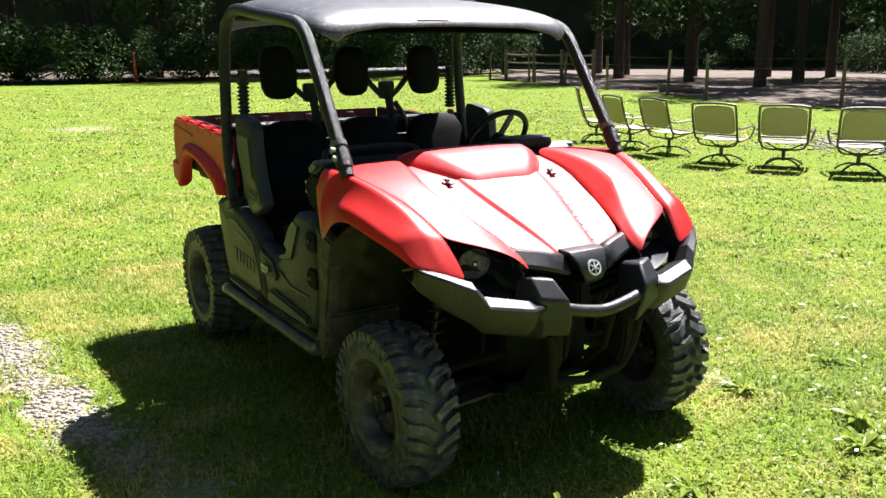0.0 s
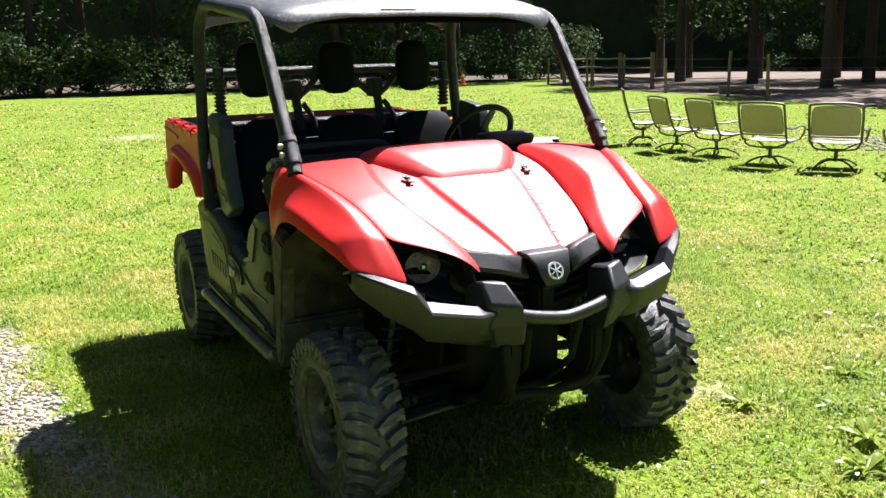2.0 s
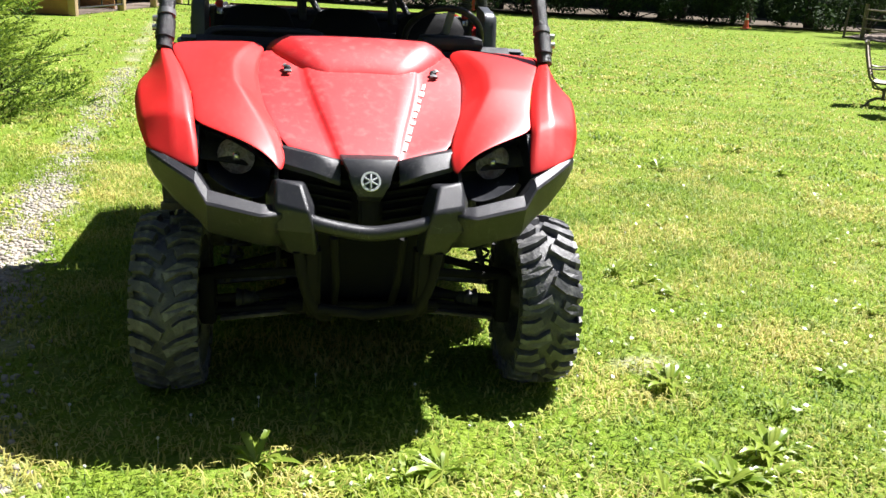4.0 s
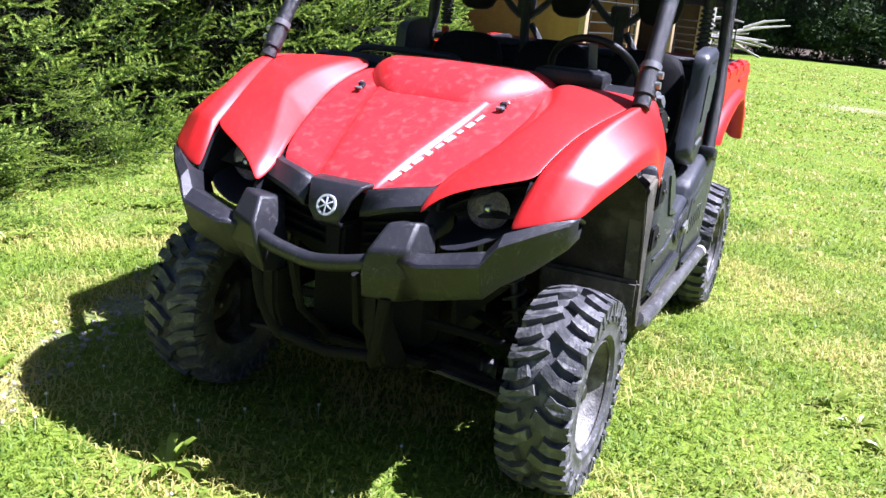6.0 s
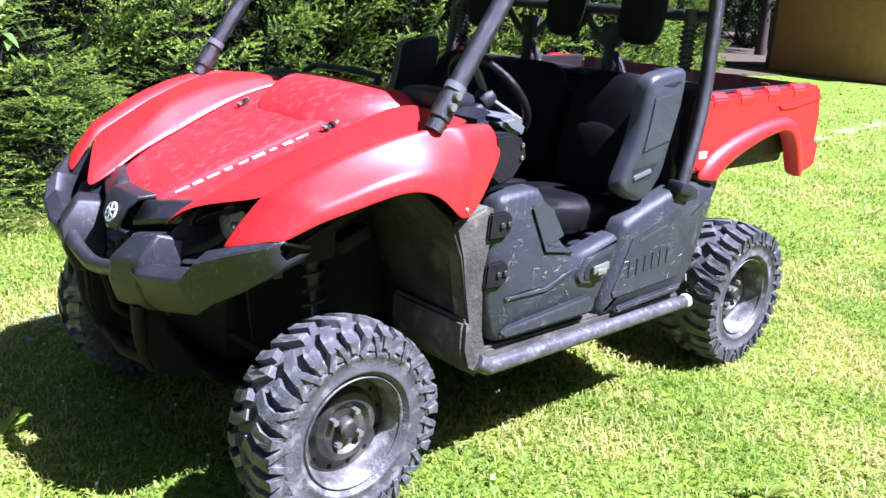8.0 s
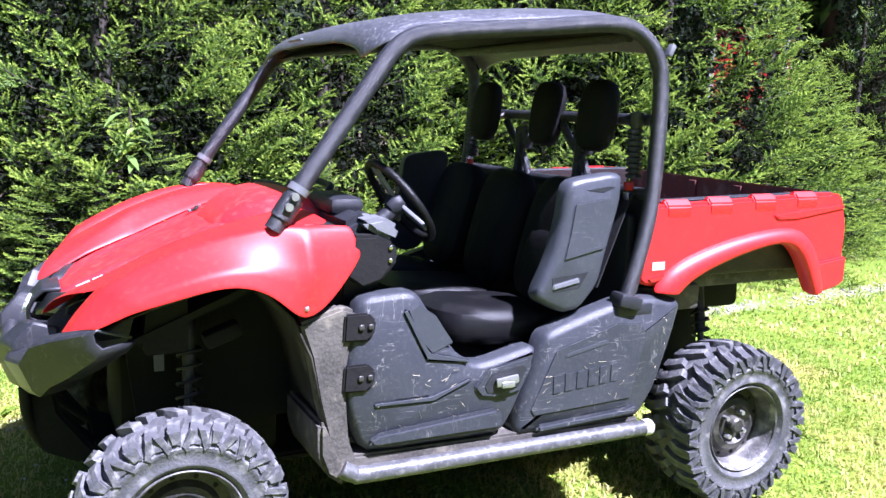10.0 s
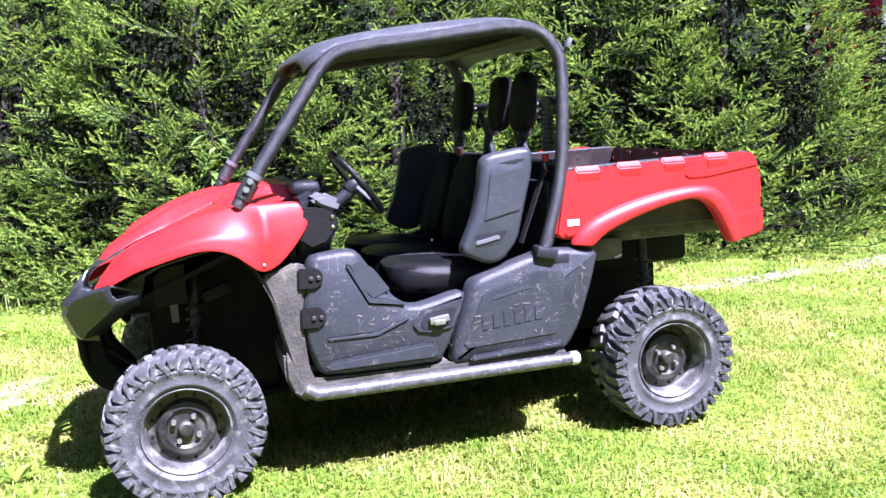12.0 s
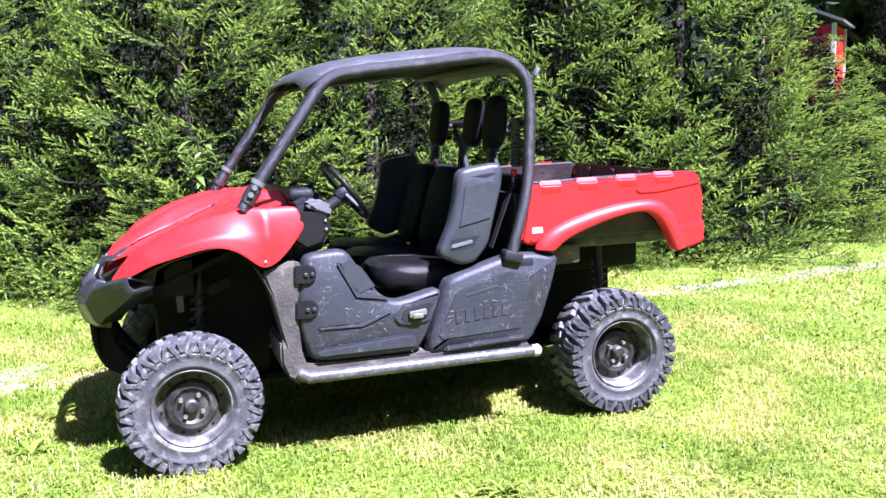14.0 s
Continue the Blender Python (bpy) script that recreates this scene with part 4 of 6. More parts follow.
STRAW = material("dry_straw", (0.55, 0.50, 0.32), 0.8, second=(0.38, 0.34, 0.2), bump=0.0)


def seated(build, dx, dy, dz):
    """Runs a builder, then sets what it made on the frame: dx along, dz up, dy out to each side."""
    before = set(car.children)
    build()
    for ob in car.children:
        if ob not in before:
            mid = sum(c[1] for c in ob.bound_box) / 8 + ob.matrix_basis.translation.y
            ob.matrix_basis = Matrix.Translation((dx, dy * (0 if abs(mid) < .05 else math.copysign(1, mid)), dz)) @ ob.matrix_basis


make_hood()
for side_sign in (1, -1):
    make_fender(side_sign)
make_front()
make_wheels()
make_suspension()
make_cage()
make_roof()
seated(make_cabin, -.02, 0, .035)
seated(make_sides, 0, .006, .016)
seated(make_bed, -.035, 0, .035)
# parked on a slight slope: the nose stands lower than the tail
car.matrix_basis = Matrix.Translation((0, 0, .31)) @ pose(0, 0, 0, 0, .535, 0) @ Matrix.Translation((0, 0, -.31))

# ---- ground ----
def leaf_material(name, dark, light, trans=0.35, rough=0.55, spread=1.0, dry=None, gloss=0.35):
    """Leaves and blades: a tone of their own for each, some light passing through."""
    m = bpy.data.materials.new(name)
    m.use_nodes = True
    nt = m.node_tree
    nd, ln = nt.nodes, nt.links
    b, out = nd["Principled BSDF"], nd["Material Output"]
    geo = nd.new("ShaderNodeNewGeometry")
    co = nd.new("ShaderNodeTexCoord")
    ns = nd.new("ShaderNodeTexNoise")
    ns.inputs["Scale"].default_value = 0.9
    ns.inputs["Detail"].default_value = 5
    ln.new(co.outputs["Object"], ns.inputs["Vector"])
    f = nd.new("ShaderNodeMath")
    f.operation = "MULTIPLY_ADD"
    f.use_clamp = True
    ln.new(geo.outputs["Random Per Island"], f.inputs[0])
    f.inputs[1].default_value = 0.75 * spread
    sh = nd.new("ShaderNodeMapRange")
    sh.inputs["From Min"].default_value, sh.inputs["From Max"].default_value = 0.3, 0.7
    sh.inputs["To Min"].default_value, sh.inputs["To Max"].default_value = -0.15, 0.4
    ln.new(ns.outputs["Fac"], sh.inputs["Value"])
    ln.new(sh.outputs["Result"], f.inputs[2])
    x = nd.new("ShaderNodeMix")
    x.data_type = "RGBA"
    ln.new(f.outputs[0], x.inputs[0])
    x.inputs[6].default_value, x.inputs[7].default_value = (*dark, 1), (*light, 1)
    tone = x.outputs[2]
    if dry:
        # straw-coloured patches
        n2 = nd.new("ShaderNodeTexNoise")
        n2.inputs["Scale"].default_value, n2.inputs["Detail"].default_value = 1.7, 6
        ln.new(co.outputs["Object"], n2.inputs["Vector"])
        add = nd.new("ShaderNodeMath")
        add.operation = "MULTIPLY_ADD"
        ln.new(geo.outputs["Random Per Island"], add.inputs[0])
        add.inputs[1].default_value = 0.14
        ln.new(n2.outputs["Fac"], add.inputs[2])
        r2 = nd.new("ShaderNodeMapRange")
        r2.inputs["From Min"].default_value, r2.inputs["From Max"].default_value = 0.505, 0.69
        ln.new(add.outputs[0], r2.inputs["Value"])
        y = nd.new("ShaderNodeMix")
        y.data_type = "RGBA"
        ln.new(r2.outputs["Result"], y.inputs[0])
        ln.new(tone, y.inputs[6])
        y.inputs[7].default_value = (*dry, 1)
        tone = y.outputs[2]
    ln.new(tone, b.inputs["Base Color"])
    b.inputs["Roughness"].default_value = rough
    b.inputs["Specular IOR Level"].default_value = gloss
    tr = nd.new("ShaderNodeBsdfTranslucent")
    ln.new(tone, tr.inputs["Color"])
    mx = nd.new("ShaderNodeMixShader")
    mx.inputs[0].default_value = trans
    ln.new(b.outputs[0], mx.inputs[1])
    ln.new(tr.outputs[0], mx.inputs[2])
    ln.new(mx.outputs[0], out.inputs["Surface"])
    return m


def array_mesh(name, verts, loops, sizes, mat, smooth=False):
    """A mesh straight from number arrays."""
    me = bpy.data.meshes.new(name)
    me.vertices.add(len(verts))
    me.vertices.foreach_set("co", np.ascontiguousarray(verts, dtype=np.float32).ravel())
    me.loops.add(len(loops))
    me.loops.foreach_set("vertex_index", np.ascontiguousarray(loops, dtype=np.int32))
    me.polygons.add(len(sizes))
    starts = np.concatenate([[0], np.cumsum(sizes)[:-1]]).astype(np.int32)
    me.polygons.foreach_set("loop_start", starts)
    me.update(calc_edges=True)
    me.validate()
    me.materials.append(mat)
    return me


SPOTS = ((1.55, 2.30, 0.20), (1.02, 1.16, 0.16), (2.02, -1.37, 0.22), (-15.8, 1.2, 0.8))
LAWN = bpy.data.materials.new("lawn_soil")
LAWN.use_nodes = True


def build_lawn():
    nd, ln = LAWN.node_tree.nodes, LAWN.node_tree.links
    b = nd["Principled BSDF"]
    b.inputs["Roughness"].default_value = 0.95
    b.inputs["Specular IOR Level"].default_value = 0.1
    co = nd.new("ShaderNodeTexCoord")
    sep = nd.new("ShaderNodeSeparateXYZ")
    ln.new(co.outputs["Object"], sep.inputs[0])

    def math_node(op, a, c=None, clamp=False, third=None):
        n = nd.new("ShaderNodeMath")
        n.operation, n.use_clamp = op, clamp
        for i, v in ((0, a), (1, c), (2, third)):
            if v is None:
                continue
            if hasattr(v, "links"):
                ln.new(v, n.inputs[i])
            else:
                n.inputs[i].default_value = v
        return n.outputs[0]

    def nz(scale, detail=5.0):
        n = nd.new("ShaderNodeTexNoise")
        n.inputs["Scale"].default_value, n.inputs["Detail"].default_value = scale, detail
        ln.new(co.outputs["Object"], n.inputs["Vector"])
        return n.outputs["Fac"]

    def mix(f, a, c):
        x = nd.new("ShaderNodeMix")
        x.data_type = "RGBA"
        ln.new(f, x.inputs[0])
        for s, v in ((6, a), (7, c)):
            if hasattr(v, "links"):
                ln.new(v, x.inputs[s])
            else:
                x.inputs[s].default_value = (*v, 1)
        return x.outputs[2]

    def step(v, lo, hi):
        r = nd.new("ShaderNodeMapRange")
        r.inputs["From Min"].default_value, r.inputs["From Max"].default_value = lo, hi
        ln.new(v, r.inputs["Value"])
        return r.outputs["Result"]
    X, Y = sep.outputs["X"], sep.outputs["Y"]
    turf = mix(step(nz(0.5), 0.35, 0.65), (0.118, 0.190, 0.013), (0.185, 0.250, 0.025))
    turf = mix(step(nz(7.0), 0.42, 0.68), turf, (0.095, 0.165, 0.020))
    turf = mix(step(nz(55.0, 2.0), 0.45, 0.75), turf, (0.23, 0.29, 0.055))
    turf = mix(math_node("MULTIPLY", step(nz(2.3), 0.60, 0.72), 0.6), turf, (0.30, 0.28, 0.12))
    # worn gravel strip beside the vehicle
    yc = math_node("MULTIPLY_ADD", X, 0.115, third=-1.62)
    yc = math_node("ADD", yc, math_node("MULTIPLY", math_node("MAXIMUM", X, 0.0), 0.18))
    d = math_node("ABSOLUTE", math_node("SUBTRACT", Y, yc))
    d = math_node("ADD", d, math_node("MULTIPLY", math_node("SUBTRACT", nz(3.5), 0.5), 0.55))
    worn = step(d, 0.19, 0.07)
    worn = math_node("MULTIPLY", worn, math_node("MAXIMUM", step(X, -4.0, -0.8), math_node("MULTIPLY", step(nz(1.1), 0.36, 0.58), 0.5)))
    worn = math_node("MULTIPLY", worn, math_node("MAXIMUM", step(X, 0.8, 0.1), math_node("MULTIPLY", step(nz(1.7), 0.50, 0.60), 0.5)))
    # thin bare spots in the turf
    for sx, sy, sr in SPOTS:
        dx, dy = math_node("SUBTRACT", X, sx), math_node("SUBTRACT", Y, sy)
        dd = math_node("SQRT", math_node("ADD", math_node("MULTIPLY", dx, dx), math_node("MULTIPLY", dy, dy)))
        dd = math_node("ADD", dd, math_node("MULTIPLY", math_node("SUBTRACT", nz(6.0), 0.5), sr * 2.2))
        worn = math_node("MAXIMUM", worn, math_node("MULTIPLY", step(dd, sr, sr * 0.4), 0.55))
    soil = mix(step(nz(60.0), 0.4, 0.65), (0.46, 0.40, 0.32), (0.26, 0.21, 0.15))
    col = mix(worn, turf, soil)
    ln.new(col, b.inputs["Base Color"])
    bp = nd.new("ShaderNodeBump")
    bp.inputs["Strength"].default_value, bp.inputs["Distance"].default_value = 0.9, 0.05
    ln.new(nz(28.0, 8.0), bp.inputs["Height"])
    ln.new(bp.outputs["Normal"], b.inputs["Normal"])


build_lawn()
gbm = bmesh.new()
bmesh.ops.create_grid(gbm, x_segments=60, y_segments=60, size=400)
for v in gbm.verts:
    far = max(0, v.co.length - 40)
    v.co.z = 0.0 if far == 0 else -0.3 * abs(noise.noise(v.co * 0.01))
tagged(part("ground", gbm, LAWN), "sunlit mown lawn with worn gravelly strip", "lawn", kind="structure")


def strip_y(x):
    return -1.62 + 0.115 * x + 0.18 * np.maximum(x, 0.0)


def grass_blades():
    rng = np.random.default_rng(3)
    zones = ((-3.6, 4.6, -3.4, 4.2, 4300, 0.048, 0.0060), (-9.0, 5.4, -5.2, 8.5, 620, 0.05, 0.014), (-20.0, -2.0, -6.0, 16.0, 150, 0.055, 0.03), (-38.0, -2.0, -8.0, 20.0, 38, 0.06, 0.05))
    vs, ls, ss, base = [], [], [], 0
    for i, (x0, x1, y0, y1, dens, h, w) in enumerate(zones):
        n = int((x1 - x0) * (y1 - y0) * dens)
        p = np.stack([rng.uniform(x0, x1, n), rng.uniform(y0, y1, n)], 1)
        if i:
            a = zones[i - 1]
            p = p[~((p[:, 0] > a[0] + .9) & (p[:, 0] < a[1] - .9) & (p[:, 1] > a[2] + .9) & (p[:, 1] < a[3] - .9))]
        # fewer blades on the worn strip, uneven tufts elsewhere
        off = np.abs(p[:, 1] - strip_y(p[:, 0])) + 0.10 * np.sin(p[:, 0] * 5.1) + 0.07 * np.sin(p[:, 0] * 13.7 + p[:, 1] * 9)
        keep = rng.random(len(p)) < np.clip((off - 0.02) / 0.22 + 0.50 * (p[:, 0] < -2.2) + 0.55 * (p[:, 0] > 0.4), 0.07, 1.0)
        for sx, sy, sr in SPOTS:
            keep &= rng.random(len(p)) < np.clip(np.hypot(p[:, 0] - sx, p[:, 1] - sy) / sr - 0.35 + 0.3 * np.sin(p[:, 0] * 31 + p[:, 1] * 23), 0.35, 1)
        # the dense middle thins out towards its border
        rim = np.minimum.reduce([p[:, 0] - x0, x1 - p[:, 0], p[:, 1] - y0, y1 - p[:, 1]])
        keep &= rng.random(len(p)) < np.clip(rim / (1.3 + 2 * i) + 0.15 * np.sin(p[:, 0] * 3) * np.sin(p[:, 1] * 3.7), 0.03, 1)
        patch = 0.5 + 0.5 * np.sin(p[:, 0] * 2.3 + 1.7 * np.sin(p[:, 1] * 1.9)) * np.sin(p[:, 1] * 2.9 + 1.3 * np.sin(p[:, 0] * 2.1))
        keep &= rng.random(len(p)) < 0.55 + 0.45 * patch
        p, patch = p[keep], patch[keep]
        n = len(p)
        az, bend = rng.uniform(0, 2 * np.pi, n), rng.uniform(0.6, 1.75, n)
        hh = h * rng.uniform(0.35, 1.05, n) * (0.75 + 0.45 * patch)
        ww = w * rng.uniform(0.6, 1.3, n)
        lean = np.stack([np.cos(az), np.sin(az)], 1)
        side = np.stack([-np.sin(az), np.cos(az)], 1)
        z0 = np.zeros(n)
        b0 = np.column_stack([p - side * ww[:, None] / 2, z0 - 0.004])
        b1 = np.column_stack([p + side * ww[:, None] / 2, z0 - 0.004])
        mid = p + lean * (hh * bend * 0.30)[:, None]
        m0 = np.column_stack([mid - side * ww[:, None] * 0.42, hh * 0.62])
        m1 = np.column_stack([mid + side * ww[:, None] * 0.42, hh * 0.62])
        tip = np.column_stack([p + lean * (hh * bend * 1.05)[:, None], hh * (1.08 - 0.42 * bend)])
        v = np.stack([b0, b1, m1, m0, tip], 1).reshape(-1, 3)
        k = base + 5 * np.arange(n)[:, None]
        ls.append(np.concatenate([k + [[0, 1, 2, 3]], k + [[3, 2, 4]]], 1).ravel())
        ss.append(np.tile([4, 3], n))
        vs.append(v)
        base += 5 * n
    me = array_mesh("grass", np.concatenate(vs), np.concatenate(ls), np.concatenate(ss), GRASS)
    return tagged(new("grass", me), "short uneven sunlit lawn grass", "grass", kind="stuff")


def clover_leaves():
    """Small flat leaves among the blades, in patches."""
    rng = np.random.default_rng(17)
    n = 30000
    p = np.stack([rng.uniform(-3.4, 4.4, n), rng.uniform(-3.2, 4.1, n)], 1)
    patch = np.sin(p[:, 0] * 3.1 + 2 * np.sin(p[:, 1] * 2.3)) * np.sin(p[:, 1] * 3.7 + 1.6 * np.sin(p[:, 0] * 2.9))
    off = np.abs(p[:, 1] - strip_y(p[:, 0]))
    p = p[(rng.random(n) < np.clip(.25 + .75 * patch, .04, 1)) & (off > .16)]
    n = len(p)
    az, tilt = rng.uniform(0, 6.28, n), rng.uniform(-.5, .5, (n, 2))
    a = np.column_stack([np.cos(az), np.sin(az), tilt[:, 0]])
    b = np.column_stack([-np.sin(az), np.cos(az), tilt[:, 1]])
    s = rng.uniform(.005, .013, n)[:, None]
    c = np.column_stack([p, rng.uniform(.018, .048, n)])
    v = np.stack([c - a * s, c - b * s * .8, c + a * s * 1.1, c + b * s * .8], 1).reshape(-1, 3)
    me = array_mesh("clover_leaves", v, np.arange(len(v)), np.full(n, 4), WEED)
    tagged(new("clover_leaves", me), "small clover and weed leaves in the lawn", "clover", kind="stuff")


GRASS = leaf_material("grass_blade", (0.095, 0.185, 0.012), (0.33, 0.43, 0.045), 0.36, dry=(0.53, 0.47, 0.14))
grass_blades()

GRAVEL = material("pale_gravel", (0.42, 0.39, 0.34), 0.85, second=(0.28, 0.25, 0.21), scale=30, amount=0.9, bump=0.2)


def gravel(name, label, spots, size, seed):
    rng = np.random.default_rng(seed)
    ico = bmesh.new()
    bmesh.ops.create_icosphere(ico, subdivisions=1, radius=1)
    iv = np.array([v.co for v in ico.verts])
    fi = np.array([[v.index for v in f.verts] for f in ico.faces])
    ico.free()
    vs, ls = [], []
    for k, (x, y) in enumerate(spots):
        s = size * rng.uniform(0.4, 1.3) * np.array([rng.uniform(.7, 1.3), rng.uniform(.7, 1.3), rng.uniform(.45, .8)])
        v = iv * (1 + rng.uniform(-.18, .18, (len(iv), 1)))
        a = rng.uniform(0, 6.28)
        rot = np.array([[np.cos(a), -np.sin(a), 0], [np.sin(a), np.cos(a), 0], [0, 0, 1]])
        vs.append((v * s) @ rot.T + [x, y, s[2] * 0.4])
        ls.append(fi + k * len(iv))
    me = array_mesh(name, np.concatenate(vs), np.concatenate(ls).ravel(), np.full(len(fi) * len(spots), 3), GRAVEL)
    return tagged(new(name, me), label, "gravel", kind="stuff")


def strip_spots(n):
    rng = np.random.default_rng(8)
    xs = np.where(rng.random(n) < .55, rng.uniform(-2.8, 0.5, n), rng.uniform(-9.0, 2.6, n))
    return [(x, strip_y(x) + rng.normal(0, 0.10)) for x in xs]


gravel("gravel_strip", "small pale stones in the worn strip", strip_spots(2600), 0.013, 4)
_r = np.random.default_rng(9)
gravel("pit_gravel", "grey stones spread round the fire pit", [(-4.9 + _r.normal(0, .8), 11.3 + _r.normal(0, .6)) for _ in range(900)], 0.03, 5)


# broad-leaved weeds in the lawn
WEED = leaf_material("weed_leaf", (0.14, 0.23, 0.022), (0.38, 0.46, 0.075), 0.4, 0.32)


def weed_mesh(seed, leaves, length):
    rng = random.Random(seed)
    bm = bmesh.new()
    for k in range(leaves):
        a = rng.uniform(0, 6.28)
        L, w = length * rng.uniform(.6, 1.15), length * rng.uniform(.14, .24)
        up = rng.uniform(.25, .9)
        d, sd = Vector((math.cos(a), math.sin(a), 0)), Vector((-math.sin(a), math.cos(a), 0))
        rows = []
        for t, ww in ((0, .15), (.25, .7), (.5, 1), (.75, .8), (1, .05)):
            c = d * L * t * (1 - .25 * up * t) + Vector((0, 0, L * (up * t - .55 * up * t * t * t) + .006))
            rows.append([bm.verts.new(c - sd * w * ww / 2 + Vector((0, 0, .006 * ww))), bm.verts.new(c), bm.verts.new(c + sd * w * ww / 2 + Vector((0, 0, .006 * ww)))])
        for p, q in zip(rows, rows[1:]):
            for i in (0, 1):
                bm.faces.new((p[i], p[i + 1], q[i + 1], q[i]))
    return bm


clover_leaves()
WEEDS = [part("weed_plant", weed_mesh(s, 9 + 2 * s, .11 + .02 * s), WEED) for s in range(3)]
for w, (x, y) in zip(WEEDS, ((1.78, 1.28), (1.90, 1.12), (1.24, 1.18))):
    tagged(w, "low broad-leaved weed growing in the lawn", "weed", "weeds in the lawn")
    w.matrix_basis = pose(x, y, 0)
wr = random.Random(12)
for x, y in [(1.82, -.16), (1.80, .10), (1.79, .22), (1.93, 1.08), (1.88, 1.27), (1.91, 1.18), (1.73, 1.40), (1.86, -.02), (1.72, -.34), (1.75, 1.32), (1.98, 0.86), (2.1, 0.6), (1.5, 1.5), (2.25, 0.25), (2.3, -.15), (1.35, 2.5), (0.8, 2.5), (0.3, 3.0), (2.0, 1.9), (1.2, 1.9), (2.45, 1.0), (2.5, .5), (2.6, -.5), (1.9, -1.0), (1.6, -1.25)] + [
        (wr.uniform(-4, 3), wr.choice((wr.uniform(1.3, 4.5), wr.uniform(-3.2, -2.0)))) for _ in range(70)]:
    copy_thing(wr.choice(WEEDS), pose(x, y, 0, 0, 0, wr.uniform(0, 360)) @ Matrix.Diagonal((s := wr.uniform(.6, 1.15), s, s, 1)))

CLOVER = material("white_clover", (0.75, 0.74, 0.68), 0.8, bump=0.0)
cb = []
for k in range(40):
    x, y = wr.uniform(1.15, 2.0), wr.uniform(-1.1, .9)
    if k > 26:
        x, y = wr.uniform(-3, 3), wr.uniform(1.0, 3.6)
    h = wr.uniform(.03, .055)
    cb.append(merge(puff((x, y, h), (.010, .010, .009), seg=6), tube([(x, y, 0), (x, y, h)], .0008, 3, False)))
tagged(part("clover_flowers", merge(*cb), CLOVER), "tiny white clover heads in the grass", "clover", kind="stuff")

# ---- spruce hedge ----
BARK = material("dark_bark", (0.04, 0.031, 0.024), 0.9, second=(0.075, 0.06, 0.048), scale=10, bump=0.8, bump_scale=25)
NEEDLE = leaf_material("spruce_needle", (0.026, 0.062, 0.010), (0.15, 0.235, 0.036), 0.22, 0.5, gloss=0.2)
# twig tips: new growth, made brighter still for sunlight on the shoot ends
FRESHLIT = leaf_material("fresh_lit_needle", (0.16, 0.27, 0.035), (0.44, 0.54, 0.090), 0.32, 0.5, gloss=0.2)
# near-black, so the shade inside the crowns comes from the colour
INNER = material("crown_shade_fill", (0.008, 0.012, 0.006), 0.95, second=(0.016, 0.020, 0.010), scale=6, bump=0.0, spec=0.1)


